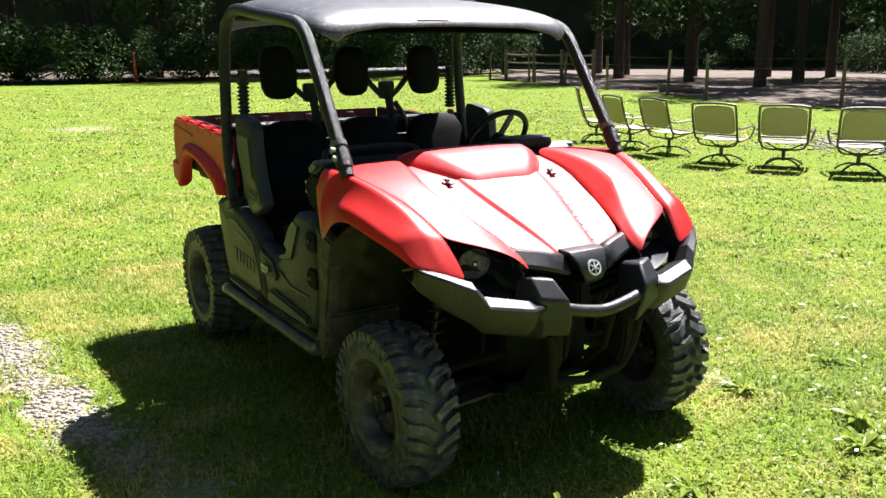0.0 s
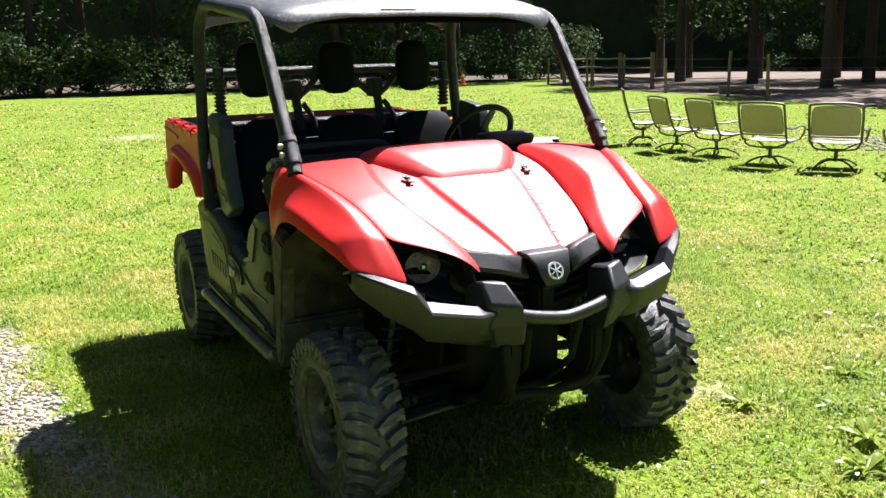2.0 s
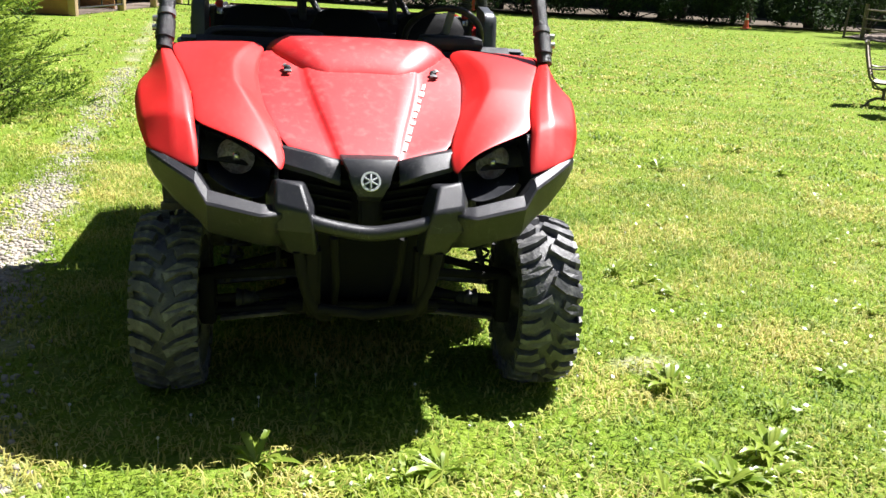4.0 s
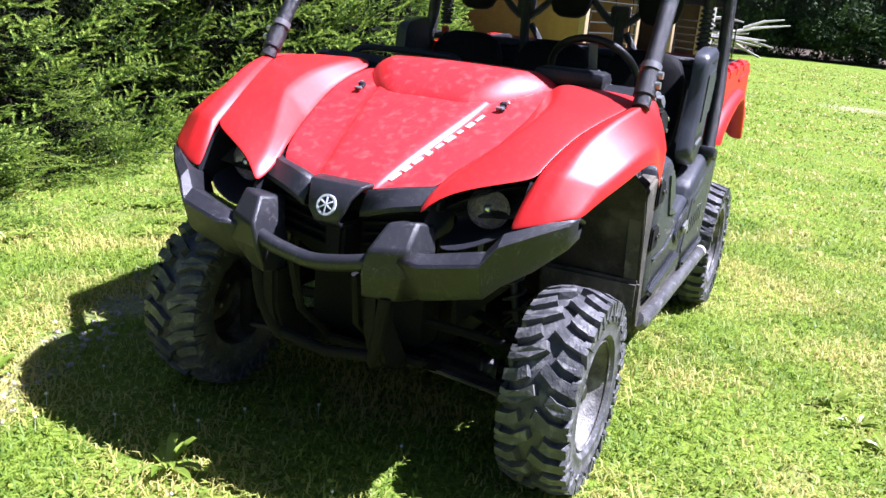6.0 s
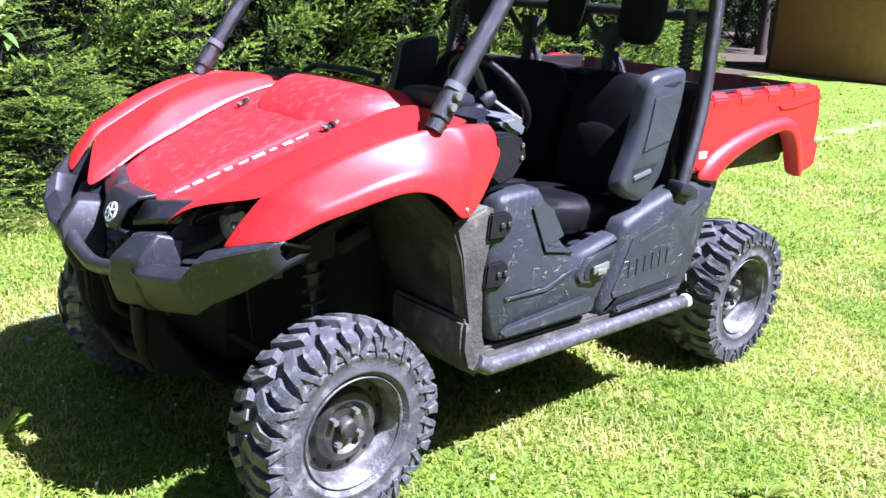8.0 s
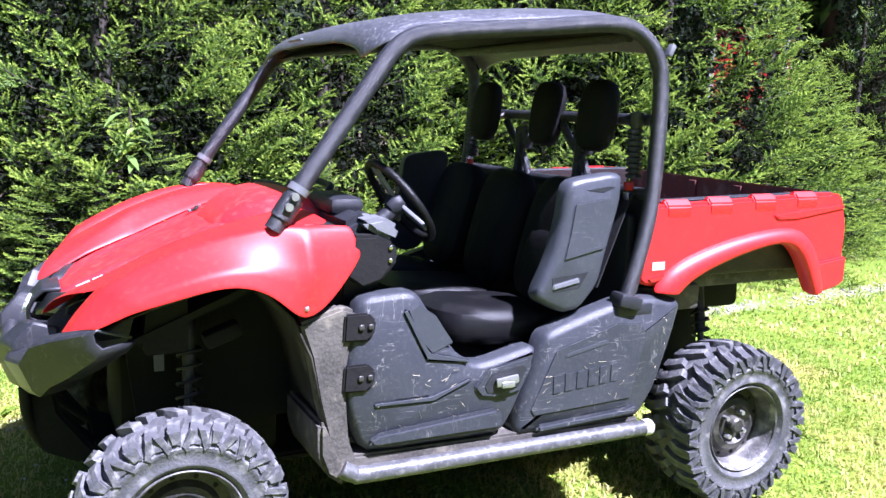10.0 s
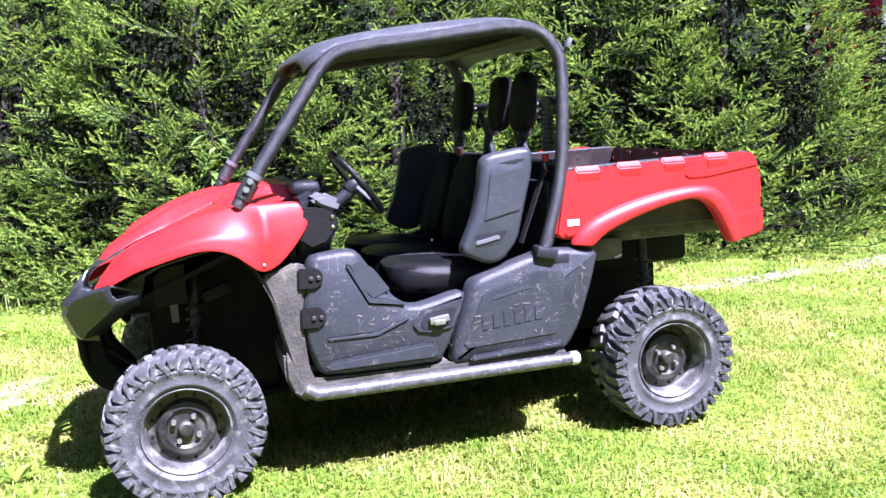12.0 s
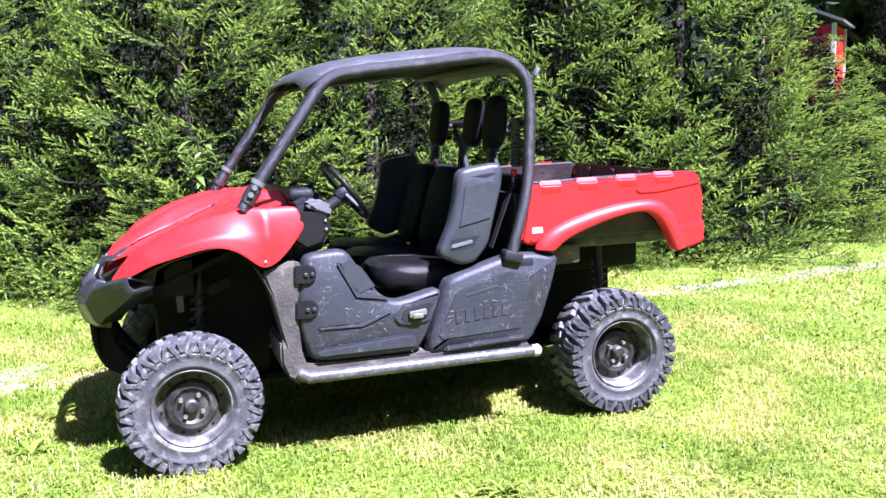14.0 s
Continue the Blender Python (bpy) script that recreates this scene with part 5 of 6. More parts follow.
def spruce_crown(seed, height, radius, low=0.05):
    """A cone of layered sprays: each a short shoot with rows of finger twigs, each twig a brush of needles."""
    rng = np.random.default_rng(seed)
    wood, p0, dr, ln, new_wood = [], [], [], [], []
    z = low
    while z < height - .15:
        f = 1 - z / height
        n = int(np.ceil(2 * np.pi * max(radius * f ** .8, .12) / .245))
        for az in rng.uniform(0, 6.28) + np.arange(n) * 6.283 / n + rng.normal(0, .05, n):
            away = np.sin(az) < -.30
            if (away and rng.random() < .85) or (z > 3.5 and rng.random() < .8):
                continue
            # lobes and hollows in the outline
            lobe = .5 * np.sin(az * 5 + z * 3.1 + seed) + .5 * np.sin(az * 9 - z * 4.7 + 2 * seed) * np.cos(z * 5.3 + az * 3)
            if lobe < -.12 and rng.random() < .90:
                continue
            reach = radius * f ** .8 * (.90 + .22 * lobe) + rng.normal(0, .06)
            if rng.random() < .10:
                reach *= 1.10
            az2 = az + rng.normal(0, .42)
            d = np.array([np.cos(az2), np.sin(az2), rng.uniform(.05, .75)])
            d /= np.linalg.norm(d)
            s = np.cross(d, [0, 0, 1.0])
            s /= np.linalg.norm(s)
            tilt = rng.normal(0, .35)
            u = np.cross(s, d)
            s = s * np.cos(tilt) + u * np.sin(tilt)
            L = rng.uniform(.34, .60)
            tip = np.array([np.cos(az) * reach, np.sin(az) * reach, z + rng.normal(0, .05)])
            root = tip - d * L
            wood.append((np.array([root[0] * .35, root[1] * .35, root[2] - .1]), root, tip, .007))
            bend = np.array([0, 0, rng.uniform(-.05, .10)])
            k = 6
            for q in range(k):
                t = (q + .6) / k
                c = root + d * L * t + bend * (t * t)
                roll = rng.uniform(-.6, .6)
                sd = s * np.cos(roll) + np.cross(d, s) * np.sin(roll)
                for sg in (-1, 1):
                    l = (.075 + .155 * (1 - t) ** .8) * rng.uniform(.75, 1.2)
                    w = d * rng.uniform(.7, 1.0) + sd * sg * rng.uniform(.6, .95) + np.array([0, 0, rng.uniform(-.12, .30)])
                    p0.append(c), dr.append(w / np.linalg.norm(w)), ln.append(l), new_wood.append(t)
            p0.append(root + d * L * .55 + bend * .3), dr.append(d + bend), ln.append(L * .52), new_wood.append(.8)
        z += rng.uniform(.13, .18)
    p0, dr, ln = np.array(p0), np.array(dr), np.array(ln)
    dr /= np.linalg.norm(dr, axis=1, keepdims=True)
    n = len(p0)
    up = np.cross(dr, [0, 0, 1.0])
    up /= np.linalg.norm(up, axis=1, keepdims=True) + 1e-9
    vp = np.cross(dr, up)
    out, fresh_lit = [], []
    grown = np.array(new_wood)
    per = 20
    for k in range(per):
        t = (k + rng.random(n)) / per
        a = k * 2.4 + rng.uniform(-.4, .4, n)
        rad = up * np.cos(a)[:, None] + vp * np.sin(a)[:, None]
        nd_ = dr * .80 + rad * (.85 - .45 * t)[:, None]
        nl = .026 * rng.uniform(.8, 1.2, n)
        b = p0 + dr * (ln * t)[:, None]
        wv = np.cross(nd_, rad + .3)
        wv = wv / (np.linalg.norm(wv, axis=1, keepdims=True) + 1e-9) * .0074
        out.append(np.stack([b - wv, b + wv, b + nd_ * nl[:, None]], 1))
        fresh_lit.append(grown * .45 + t * .75 + rng.normal(0, .12, n) > .66)
    # near-black filler triangles inside the crown: its inner shade put into the colour
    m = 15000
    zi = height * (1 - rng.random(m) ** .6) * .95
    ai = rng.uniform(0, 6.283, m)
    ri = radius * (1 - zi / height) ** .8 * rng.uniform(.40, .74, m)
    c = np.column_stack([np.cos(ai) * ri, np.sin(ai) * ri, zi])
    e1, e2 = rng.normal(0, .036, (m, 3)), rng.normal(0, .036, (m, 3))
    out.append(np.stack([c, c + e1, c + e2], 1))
    v = np.concatenate(out).reshape(-1, 3)
    v[:, 2] = np.maximum(v[:, 2], .015)
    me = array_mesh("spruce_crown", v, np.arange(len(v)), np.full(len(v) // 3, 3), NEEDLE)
    me.materials.append(FRESHLIT)
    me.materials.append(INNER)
    me.polygons.foreach_set("material_index", np.concatenate([np.concatenate(fresh_lit).astype(np.int32), np.full(m, 2, np.int32)]))
    return me, wood[::3]


def spruce(seed, height, radius):
    mesh, wood = spruce_crown(seed, height, radius)
    tree = empty("spruce_tree", "dense dark green spruce with boughs down to the grass", "spruce tree", "spruce hedge")
    crown = new("crown", mesh)
    crown.parent = tree
    bms = [tube([(0, 0, -.05), (.02, 0, height * .5), (0, 0, height * .97)], [.11, .06, .012], 10)]
    part("trunk", bms[0], BARK, tree)
    bw = part("branchwork", merge(*[tube([a, b, c], [r, r * .6, .003], 4, False) for a, b, c, r in wood]), BARK, tree)
    tagged(bw, kind="stuff")
    return tree


SPRUCES = [spruce(21, 5.6, 2.0), spruce(22, 6.2, 2.15), spruce(23, 5.2, 1.9)]
spots = [(0.75, -4.95), (-1.35, -5.35), (-3.55, -4.65), (2.75, -6.25), (-4.95, -4.55), (-7.2, -5.2), (4.9, -6.6), (1.7, -7.2), (-2.6, -7.3), (-.3, -6.9), (-4.6, -6.9)]
hr = random.Random(4)
for i, (x, y) in enumerate(spots):
    m = pose(x, y, 0, 0, 0, hr.uniform(-28, 28)) @ Matrix.Diagonal((1, 1, .60 if x == -7.2 else 1, 1))
    if i < 3:
        SPRUCES[i].matrix_basis = m
    else:
        copy_thing(SPRUCES[i % 3], m)

# low young spruces along the foot of the hedge
for i, (x, y, w, h) in enumerate(((.75, -3.80, .58, .27), (-.75, -4.05, .50, .24), (2.2, -4.95, .55, .34), (-9.5, -5.75, .60, .75), (-9.15, -7.2, .66, .37), (-8.3, -6.5, .95, .50), (-3.2, -3.75, .42, .2))):
    copy_thing(SPRUCES[(i + 1) % 3], pose(x, y, 0, 0, 0, hr.uniform(-28, 28)) @ Matrix.Diagonal((w, w, h, 1)))

# pale leafy sapling that grows out of the hedge
SAPLEAF = leaf_material("sapling_leaf", (0.16, 0.28, 0.06), (0.30, 0.42, 0.12), 0.4, 0.3)
sap = empty("sapling", "pale green broad-leaved sapling growing out of the hedge", "sapling", loc=(0.72, -3.42, 0))
part("stem", tube(smooth_line([(0, -.25, 0), (.02, -.15, .6), (-.02, -.05, 1.1), (0, 0, 1.45)], 4), [.009] * 13, 6), BARK, sap)
lr = random.Random(7)
lb = bmesh.new()
for k in range(17):
    c = Vector((lr.uniform(-.06, .06), lr.uniform(-.08, .08), lr.uniform(1.0, 1.48)))
    a = lr.uniform(-.9, 4.0)
    d = Vector((math.cos(a), math.sin(a), lr.uniform(-.7, .35))).normalized()
    sd = d.cross(Vector((0, 0, 1))).normalized()
    nrm = sd.cross(d)
    L, w = lr.uniform(.13, .21), lr.uniform(.045, .07)
    rows = []
    for t, ww in ((0, .05), (.2, .7), (.5, 1), (.8, .55), (1, .03)):
        q = c + d * L * t - Vector((0, 0, .07 * t * t))
        rows.append([lb.verts.new(q - sd * w * ww / 2 + nrm * .012 * ww), lb.verts.new(q), lb.verts.new(q + sd * w * ww / 2 + nrm * .012 * ww)])
    for p, q in zip(rows, rows[1:]):
        for i in (0, 1):
            lb.faces.new((p[i], p[i + 1], q[i + 1], q[i]))
part("leaves", lb, SAPLEAF, sap)

# tall unmown grass along the hedge foot
TALL = leaf_material("tall_grass", (0.10, 0.18, 0.02), (0.32, 0.36, 0.10), 0.35)


def tall_grass():
    rng = np.random.default_rng(31)
    n = 3600
    x = rng.uniform(-8.5, 6.5, n)
    front = -3.75 - 0.75 * np.sin(x * 0.9 + 0.3) ** 2 - 0.10 * np.abs(x + 1) ** 1.2 * 0.6
    y = front + rng.normal(0, .22, n)
    h = rng.uniform(.10, .34, n)
    az = rng.uniform(0, 6.28, n)
    ln_ = np.stack([np.cos(az), np.sin(az)], 1)
    sd = np.stack([-np.sin(az), np.cos(az)], 1) * .004
    p = np.stack([x, y], 1)
    b0, b1 = np.column_stack([p - sd, np.zeros(n)]), np.column_stack([p + sd, np.zeros(n)])
    md = p + ln_ * (h * .2)[:, None]
    m0, m1 = np.column_stack([md - sd, h * .65]), np.column_stack([md + sd, h * .65])
    tp = np.column_stack([p + ln_ * (h * rng.uniform(.3, .8, n))[:, None], h])
    v = np.stack([b0, b1, m1, m0, tp], 1).reshape(-1, 3)
    k = 5 * np.arange(n)[:, None]
    me = array_mesh("tall_grass", v, np.concatenate([k + [[0, 1, 2, 3]], k + [[3, 2, 4]]], 1).ravel(), np.tile([4, 3], n), TALL)
    tagged(new("tall_grass", me), "long pale grass along the hedge foot", "grass", kind="stuff")


tall_grass()

# dark sheet under hedge and woods: the shade there is put into its colour
LITTERSHADE = material("needle_litter", (0.055, 0.040, 0.025), 0.95, second=(0.09, 0.065, 0.035), scale=3, fine=60, amount=0.9, bump=0.5)
tagged(part("needle_litter", slab([(-8.6, -4.9), (-6.4, -4.6), (-4.4, -4.2), (-2.6, -4.6), (-1.0, -4.9), (.6, -4.5), (2.2, -5.4), (4.5, -6.0), (9, -6.4), (9, -16), (-12.5, -16), (-11.5, -8)], -.05, .012, "xy"), LITTERSHADE, smooth=0),
       "dark soil and needle sheet under the spruces, shade in its colour", "soil", kind="structure")

# ---- chairs round the fire pit ----
FRAME = material("bronze_tube", (0.10, 0.085, 0.07), 0.45, 0.3, second=(0.16, 0.14, 0.12), scale=20, bump=0.05)
SLING = material("tan_sling_fabric", (0.50, 0.43, 0.35), 0.85, second=(0.43, 0.37, 0.30), scale=20, fine=400, bump=0.3, bump_scale=400)


def patio_chair():
    ch = empty("patio_chair", "tan sling-back swivel patio chair with bronze frame", "chair", "chairs round the fire pit")
    for s in (-1, 1):
        pts = smooth_line([(.22, s * .27, .40), (-.05, s * .275, .385), (-.18, s * .28, .42), (-.235, s * .285, .55), (-.30, s * .29, .80), (-.335, s * .285, .985)], 4)
        part("side_rail", tube(pts, .016, 8), FRAME, ch)
        part("armrest", tube(smooth_line([(.16, s * .30, .40), (.22, s * .325, .52), (.20, s * .335, .60), (.05, s * .335, .62), (-.16, s * .325, .60), (-.255, s * .295, .62)], 4), .017, 8, flat=.7), FRAME, ch)
    part("top_rail", tube(smooth_line([(-.335, -.285, .985), (-.35, -.15, 1.005), (-.355, 0, 1.01), (-.35, .15, 1.005), (-.335, .285, .985)], 3), .018, 8), FRAME, ch)
    part("cross_rail", tube([(-.225, -.28, .50), (-.225, .28, .50)], .014, 8), FRAME, ch)
    part("front_rail", tube([(.22, -.27, .40), (.22, .27, .40)], .014, 8), FRAME, ch)
    rows = [[(x, y, z - .02 * (1 - (y / .27) ** 2)) for y in (-.268, -.13, 0, .13, .268)] for x, z in ((.22, .412), (.05, .40), (-.10, .397), (-.17, .42))]
    part("seat_sling", loft(rows), SLING, ch, "pale tan fabric seat", subsurf=1, solid=.004)
    rows = [[(x - .015 * (1 - (y / .27) ** 2), y, z) for y in (-.272, -.13, 0, .13, .272)] for x, z in ((-.225, .51), (-.255, .62), (-.30, .80), (-.338, .975))]
    part("back_sling", loft(rows), SLING, ch, "tan fabric back", subsurf=1, solid=.004)
    part("seat_support", merge(tube(smooth_line([(-.16, -.27, .42), (-.14, -.22, .31), (-.05, 0, .275), (-.14, .22, .31), (-.16, .27, .42)], 4), .014, 8), tube([(.14, -.26, .385), (0, -.08, .285), (0, .08, .285), (.14, .26, .385)], .012, 8)), FRAME, ch)
    part("swivel_post", merge(tube([(0, 0, .10), (0, 0, .27)], .024, 10), tube([(0, 0, .255), (0, 0, .285)], .06, 12)), FRAME, ch)
    for k in range(4):
        a = math.pi / 4 + k * math.pi / 2
        c, s = math.cos(a), math.sin(a)
        part("leg", tube(smooth_line([(0, 0, .125), (.12 * c, .12 * s, .125), (.24 * c, .24 * s, .075), (.31 * c, .31 * s, .015)], 4), .015, 8), FRAME, ch)
    return ch


first_chair = None
for x, y, turn in ((-7.80, 8.25, -8), (-6.70, 8.00, 0), (-5.80, 7.95, -3), (-4.62, 7.76, 6), (-3.86, 8.12, 10), (-2.96, 8.45, 8)):
    yaw = math.degrees(math.atan2(12.2 - y, -5.6 - x)) + turn
    if first_chair is None:
        first_chair = patio_chair()
        first_chair.matrix_basis = pose(x, y, 0, 0, 0, yaw) @ Matrix.Diagonal((1.04, 1.04, .92, 1))
    else:
        copy_thing(first_chair, pose(x, y, 0, 0, 0, yaw) @ Matrix.Diagonal((1.04, 1.04, .92, 1)))

ROCK = material("soot_dark_stone", (0.09, 0.085, 0.08), 0.9, second=(0.2, 0.19, 0.17), scale=6, amount=0.9, bump=0.6)
WOOD = material("weathered_wood", (0.24, 0.20, 0.15), 0.9, second=(0.14, 0.11, 0.08), scale=12, amount=0.9, bump=0.5, bump_scale=30)
fr = random.Random(2)
for k in range(9):
    a = k / 9 * 6.28
    ob = part("pit_stone", puff((0, 0, .08), (fr.uniform(.22, .34), fr.uniform(.2, .3), fr.uniform(.16, .24)), (0, 0, fr.uniform(0, 90)), 2.6, 10), ROCK)
    tagged(ob, "dark sooty stone ringing the fire pit", "stone", "fire pit stones").matrix_basis = pose(-4.7 + .5 * math.cos(a), 11.6 + .5 * math.sin(a), 0)
stump = part("burnt_stump", merge(tube([(0, 0, 0), (.03, 0, .22), (.05, .05, .36)], [.20, .15, .10], 9), tube([(.05, 0, .2), (.18, .1, .48), (.34, .1, .56)], [.05, .03, .012], 6), tube([(0, 0, .2), (-.2, -.05, .36)], [.05, .02], 6)), ROCK)
tagged(stump, "charred stump standing in the fire pit", "stump").matrix_basis = pose(-4.5, 11.4, 0)

ORANGE = material("orange_paint", (0.62, 0.10, 0.05), 0.5, bump=0.05)
mk = part("marker_post", merge(tube([(0, 0, 0), (-.03, 0, .7), (-.06, 0, 1.32)], [.07, .055, .02], 8)), ORANGE)
tagged(mk, "orange-red marker stake leaning in the lawn", "marker").matrix_basis = pose(-42.2, 8.5, 0) @ Matrix.Diagonal((1.1, 1.1, 1.15, 1))

CONEWHITE = material("cone_band", (0.7, 0.68, 0.64), 0.6, bump=0.0)
cone = empty("traffic_cone", "small orange traffic cone standing on the far lawn", "traffic cone", loc=(-36.5, 20.7, 0))
part("cone_base", box((0, 0, .02), (.38, .38, .04), .01), ORANGE, cone)
part("cone_body", tube([(0, 0, .04), (0, 0, .72)], [.14, .03], 16), ORANGE, cone)
part("cone_band", tube([(0, 0, .40), (0, 0, .50)], [.092, .076], 16), CONEWHITE, cone)

# ---- paddock and its fence ----
DIRT = material("paddock_dirt", (0.11, 0.082, 0.062), 0.95, second=(0.17, 0.13, 0.10), scale=0.6, fine=20, amount=0.9, bump=0.6, bump_scale=8,
                dirt=(0.26, 0.21, 0.17), dirt_scale=0.4, dirt_amount=0.5)
pts = [(-4, 17.6), (-9, 19.0), (-13, 18.9), (-18, 20.2), (-23, 21.0), (-28, 23.2), (-33, 23.6), (-40, 30), (-44, 46), (-10, 70), (12, 60), (10, 24), (3, 16.5)]
pb = slab([(x + noise.noise(Vector((x, y, 0))) * .4, y) for x, y in pts], -.06, .012, "xy")
tagged(part("paddock_ground", pb, DIRT, smooth=0), "bare brown trampled dirt under the trees", "dirt", kind="structure")
fence = empty("wire_fence", "weathered wooden post and wire paddock fence", "fence")
line = [(-3.5, 17.0), (-6.8, 18.0), (-10.6, 19.3), (-14.4, 18.4), (-17.4, 19.9), (-21, 20.5), (-25, 21.8), (-29, 23.0), (-33, 23.6)]
for i, (x, y) in enumerate(line):
    h = 1.35 + .12 * math.sin(i * 2.1)
    lean = .08 * math.sin(i * 3.3)
    part("fence_post", tube([(x, y, -.1), (x + lean * .5, y, h * .6), (x + lean, y, h)], [.055, .05, .045], 8), WOOD, fence)
for z in (.35, .65, .95, 1.22):
    part("fence_wire", tube([(x, y - .05, z + .02 * math.sin(i)) for i, (x, y) in enumerate(line)], .004, 4), GREY, fence)
rails = empty("rail_fence", "grey split rail fence section at the wood edge", "fence")
ends = [(-31.5, 23.5), (-28.9, 23.2), (-26.2, 22.6), (-23.6, 22.1)]
for x, y in ends:
    part("fence_post", tube([(x, y, -.1), (x, y, 1.45)], .09, 8), WOOD, rails)
for (a, b), (c, d) in zip(ends, ends[1:]):
    for z in (.45, .85, 1.22):
        part("rail", tube([(a, b, z), ((a + c) / 2, (b + d) / 2, z - .03), (c, d, z)], .04, 6), WOOD, rails)
for x, y, s in ((-18.3, 21.2, 1.0), (-17.2, 21.0, .7), (-20.0, 21.6, .5)):
    tagged(part("timber_block", box((0, 0, .14 * s), (1.1 * s, .4, .28 * s), .03, (0, 0, 12)), WOOD), "dark old timber lying on the dirt", "timber", "timbers in the paddock").matrix_basis = pose(x, y, .012)

# ---- open shed with gates ----
TAN = material("tan_siding", (0.42, 0.24, 0.10), 0.8, second=(0.35, 0.19, 0.08), scale=4, amount=0.7, bump=0.2, bump_scale=20)
POST = material("pale_post", (0.50, 0.36, 0.22), 0.8, second=(0.40, 0.28, 0.16), scale=8, bump=0.2)
DARKIN = material("dark_shed_inside", (0.10, 0.06, 0.035), 0.9, second=(0.06, 0.04, 0.025), scale=5, bump=0.2)
GATE = material("gate_tube", (0.05, 0.05, 0.05), 0.5, 0.4, bump=0.05)
shed = empty("open_shed", "tan open-fronted animal shed with pale posts", "shed", loc=(-20.8, -6.15, 0), rz=172.8)
part("end_wall", box((.05, 1.9, 1.5), (.10, 3.8, 3.0), .01), TAN, shed)
part("back_wall", box((5.4, 3.8, 1.35), (10.9, .10, 2.7), .01), DARKIN, shed)
part("far_wall", box((10.8, 1.9, 1.5), (.10, 3.8, 3.0), .01), DARKIN, shed)
part("divider", box((4.2, 2.0, 1.4), (.08, 3.5, 2.8), .01), TAN, shed)
part("shed_floor", box((5.4, 1.9, .02), (10.8, 3.7, .04)), DIRT, shed)
part("header", box((5.4, .03, 2.75), (10.9, .16, .50), .01), TAN, shed)
part("shed_roof", slab([(-.4, 2.85), (-.4, 2.95), (4.4, 3.3), (4.4, 3.2)], -.4, 11.2, "yz"), GREY, shed)
for x in (.08, 4.0, 7.4, 10.7):
    part("shed_post", box((x, -.02, 1.4), (.22, .20, 2.8), .01), POST, shed)


def gate(length, bars, height, name, label, m):
    g = empty(name, label, "gate")
    g.matrix_basis = m
    for k in range(bars):
        part("gate_bar", tube([(0, 0, .15 + (height - .15) * k / (bars - 1)), (length, 0, .15 + (height - .15) * k / (bars - 1))], .022, 8), GATE, g)
    for x in (0, length * .5, length):
        part("gate_upright", tube([(x, 0, .13), (x, 0, height + .02)], .024, 8), GATE, g)
    return g


u = pose(-20.8, -6.15, 0, 0, 0, 172.8)
gate(3.5, 7, 1.9, "stall_gate", "dark tube gate closing the shed bay", u @ pose(.28, -.10, .05))
gate(3.2, 6, 1.35, "field_gate", "black tube farm gate standing open on the lawn", pose(-29.0, -5.2, 0, 0, 0, 47))
LOGS = material("bleached_wood", (0.52, 0.50, 0.46), 0.8, second=(0.36, 0.33, 0.29), scale=10, bump=0.4)
lg = random.Random(15)
brush = empty("brush_pile", "heap of bleached grey branches beyond the gate", "brush pile", loc=(-40, -6.5, 0))
for k in range(26):
    a = lg.uniform(-.5, .5)
    c = Vector((lg.uniform(-1, 1), lg.uniform(-3.5, 3.5), lg.uniform(.2, 1.5)))
    d = Vector((lg.uniform(-.6, .6), 1, lg.uniform(-.35, .35))) * lg.uniform(.8, 2)
    part("branch", tube([c - d, c + Vector((0, 0, .1)), c + d], [lg.uniform(.06, .12), .07, .03], 6), LOGS, brush)
part("stump_log", tube([(-.6, .5, 0), (-.6, .5, 2.2)], .22, 9), LOGS, brush)
brush2 = empty("dead_brush", "pile of dead grey twigs at the wood edge", "brush pile", loc=(-46, 4.5, 0))
for k in range(30):
    c = Vector((lg.uniform(-1, 1), lg.uniform(-4, 5), lg.uniform(.1, .9)))
    d = Vector((lg.uniform(-.6, .6), 1, lg.uniform(-.5, .5))) * lg.uniform(.6, 1.5)
    part("branch", tube([c - d, c + Vector((0, 0, .12)), c + d], [.05, .04, .015], 5), LOGS, brush2)

redshed = empty("red_shed", "bright red painted shed with white corner boards behind the hedge", "shed", loc=(-10.6, -8.95, 0), rz=40)
redshed.matrix_basis = redshed.matrix_basis @ Matrix.Diagonal((.95, .8, 1, 1))
part("shed_wall", box((0, 0, 1.55), (1.5, 1.5, 3.10), .01), RED, redshed)
part("shed_roof", slab([(-.95, 3.12), (0, 3.44), (.95, 3.12), (.95, 3.17), (0, 3.50), (-.95, 3.17)], -.85, .85, "yz"), GREY, redshed)
for sx in (-1, 1):
    for sy in (-1, 1):
        part("corner_board", box((sx * .75, sy * .75, 1.56), (.09, .09, 3.12)), WHITE, redshed)

# ---- woods ----
# dark sheets over the lawn stand in for the shade under the trees
tagged(part("wood_floor", slab([(-12.4, -8.2), (-14.5, -8.3), (-17.5, -8.9), (-20.0, -8.6), (-20.6, -10.9), (-32, -9.9), (-40, -10.5), (-44, -14), (-46, -45), (9, -45), (9, -16.2), (-12.5, -16.2)], -.05, .014, "xy"), LITTERSHADE, smooth=0),
       "dark ground sheet under the trees, their shade put into its colour", "soil", kind="structure")
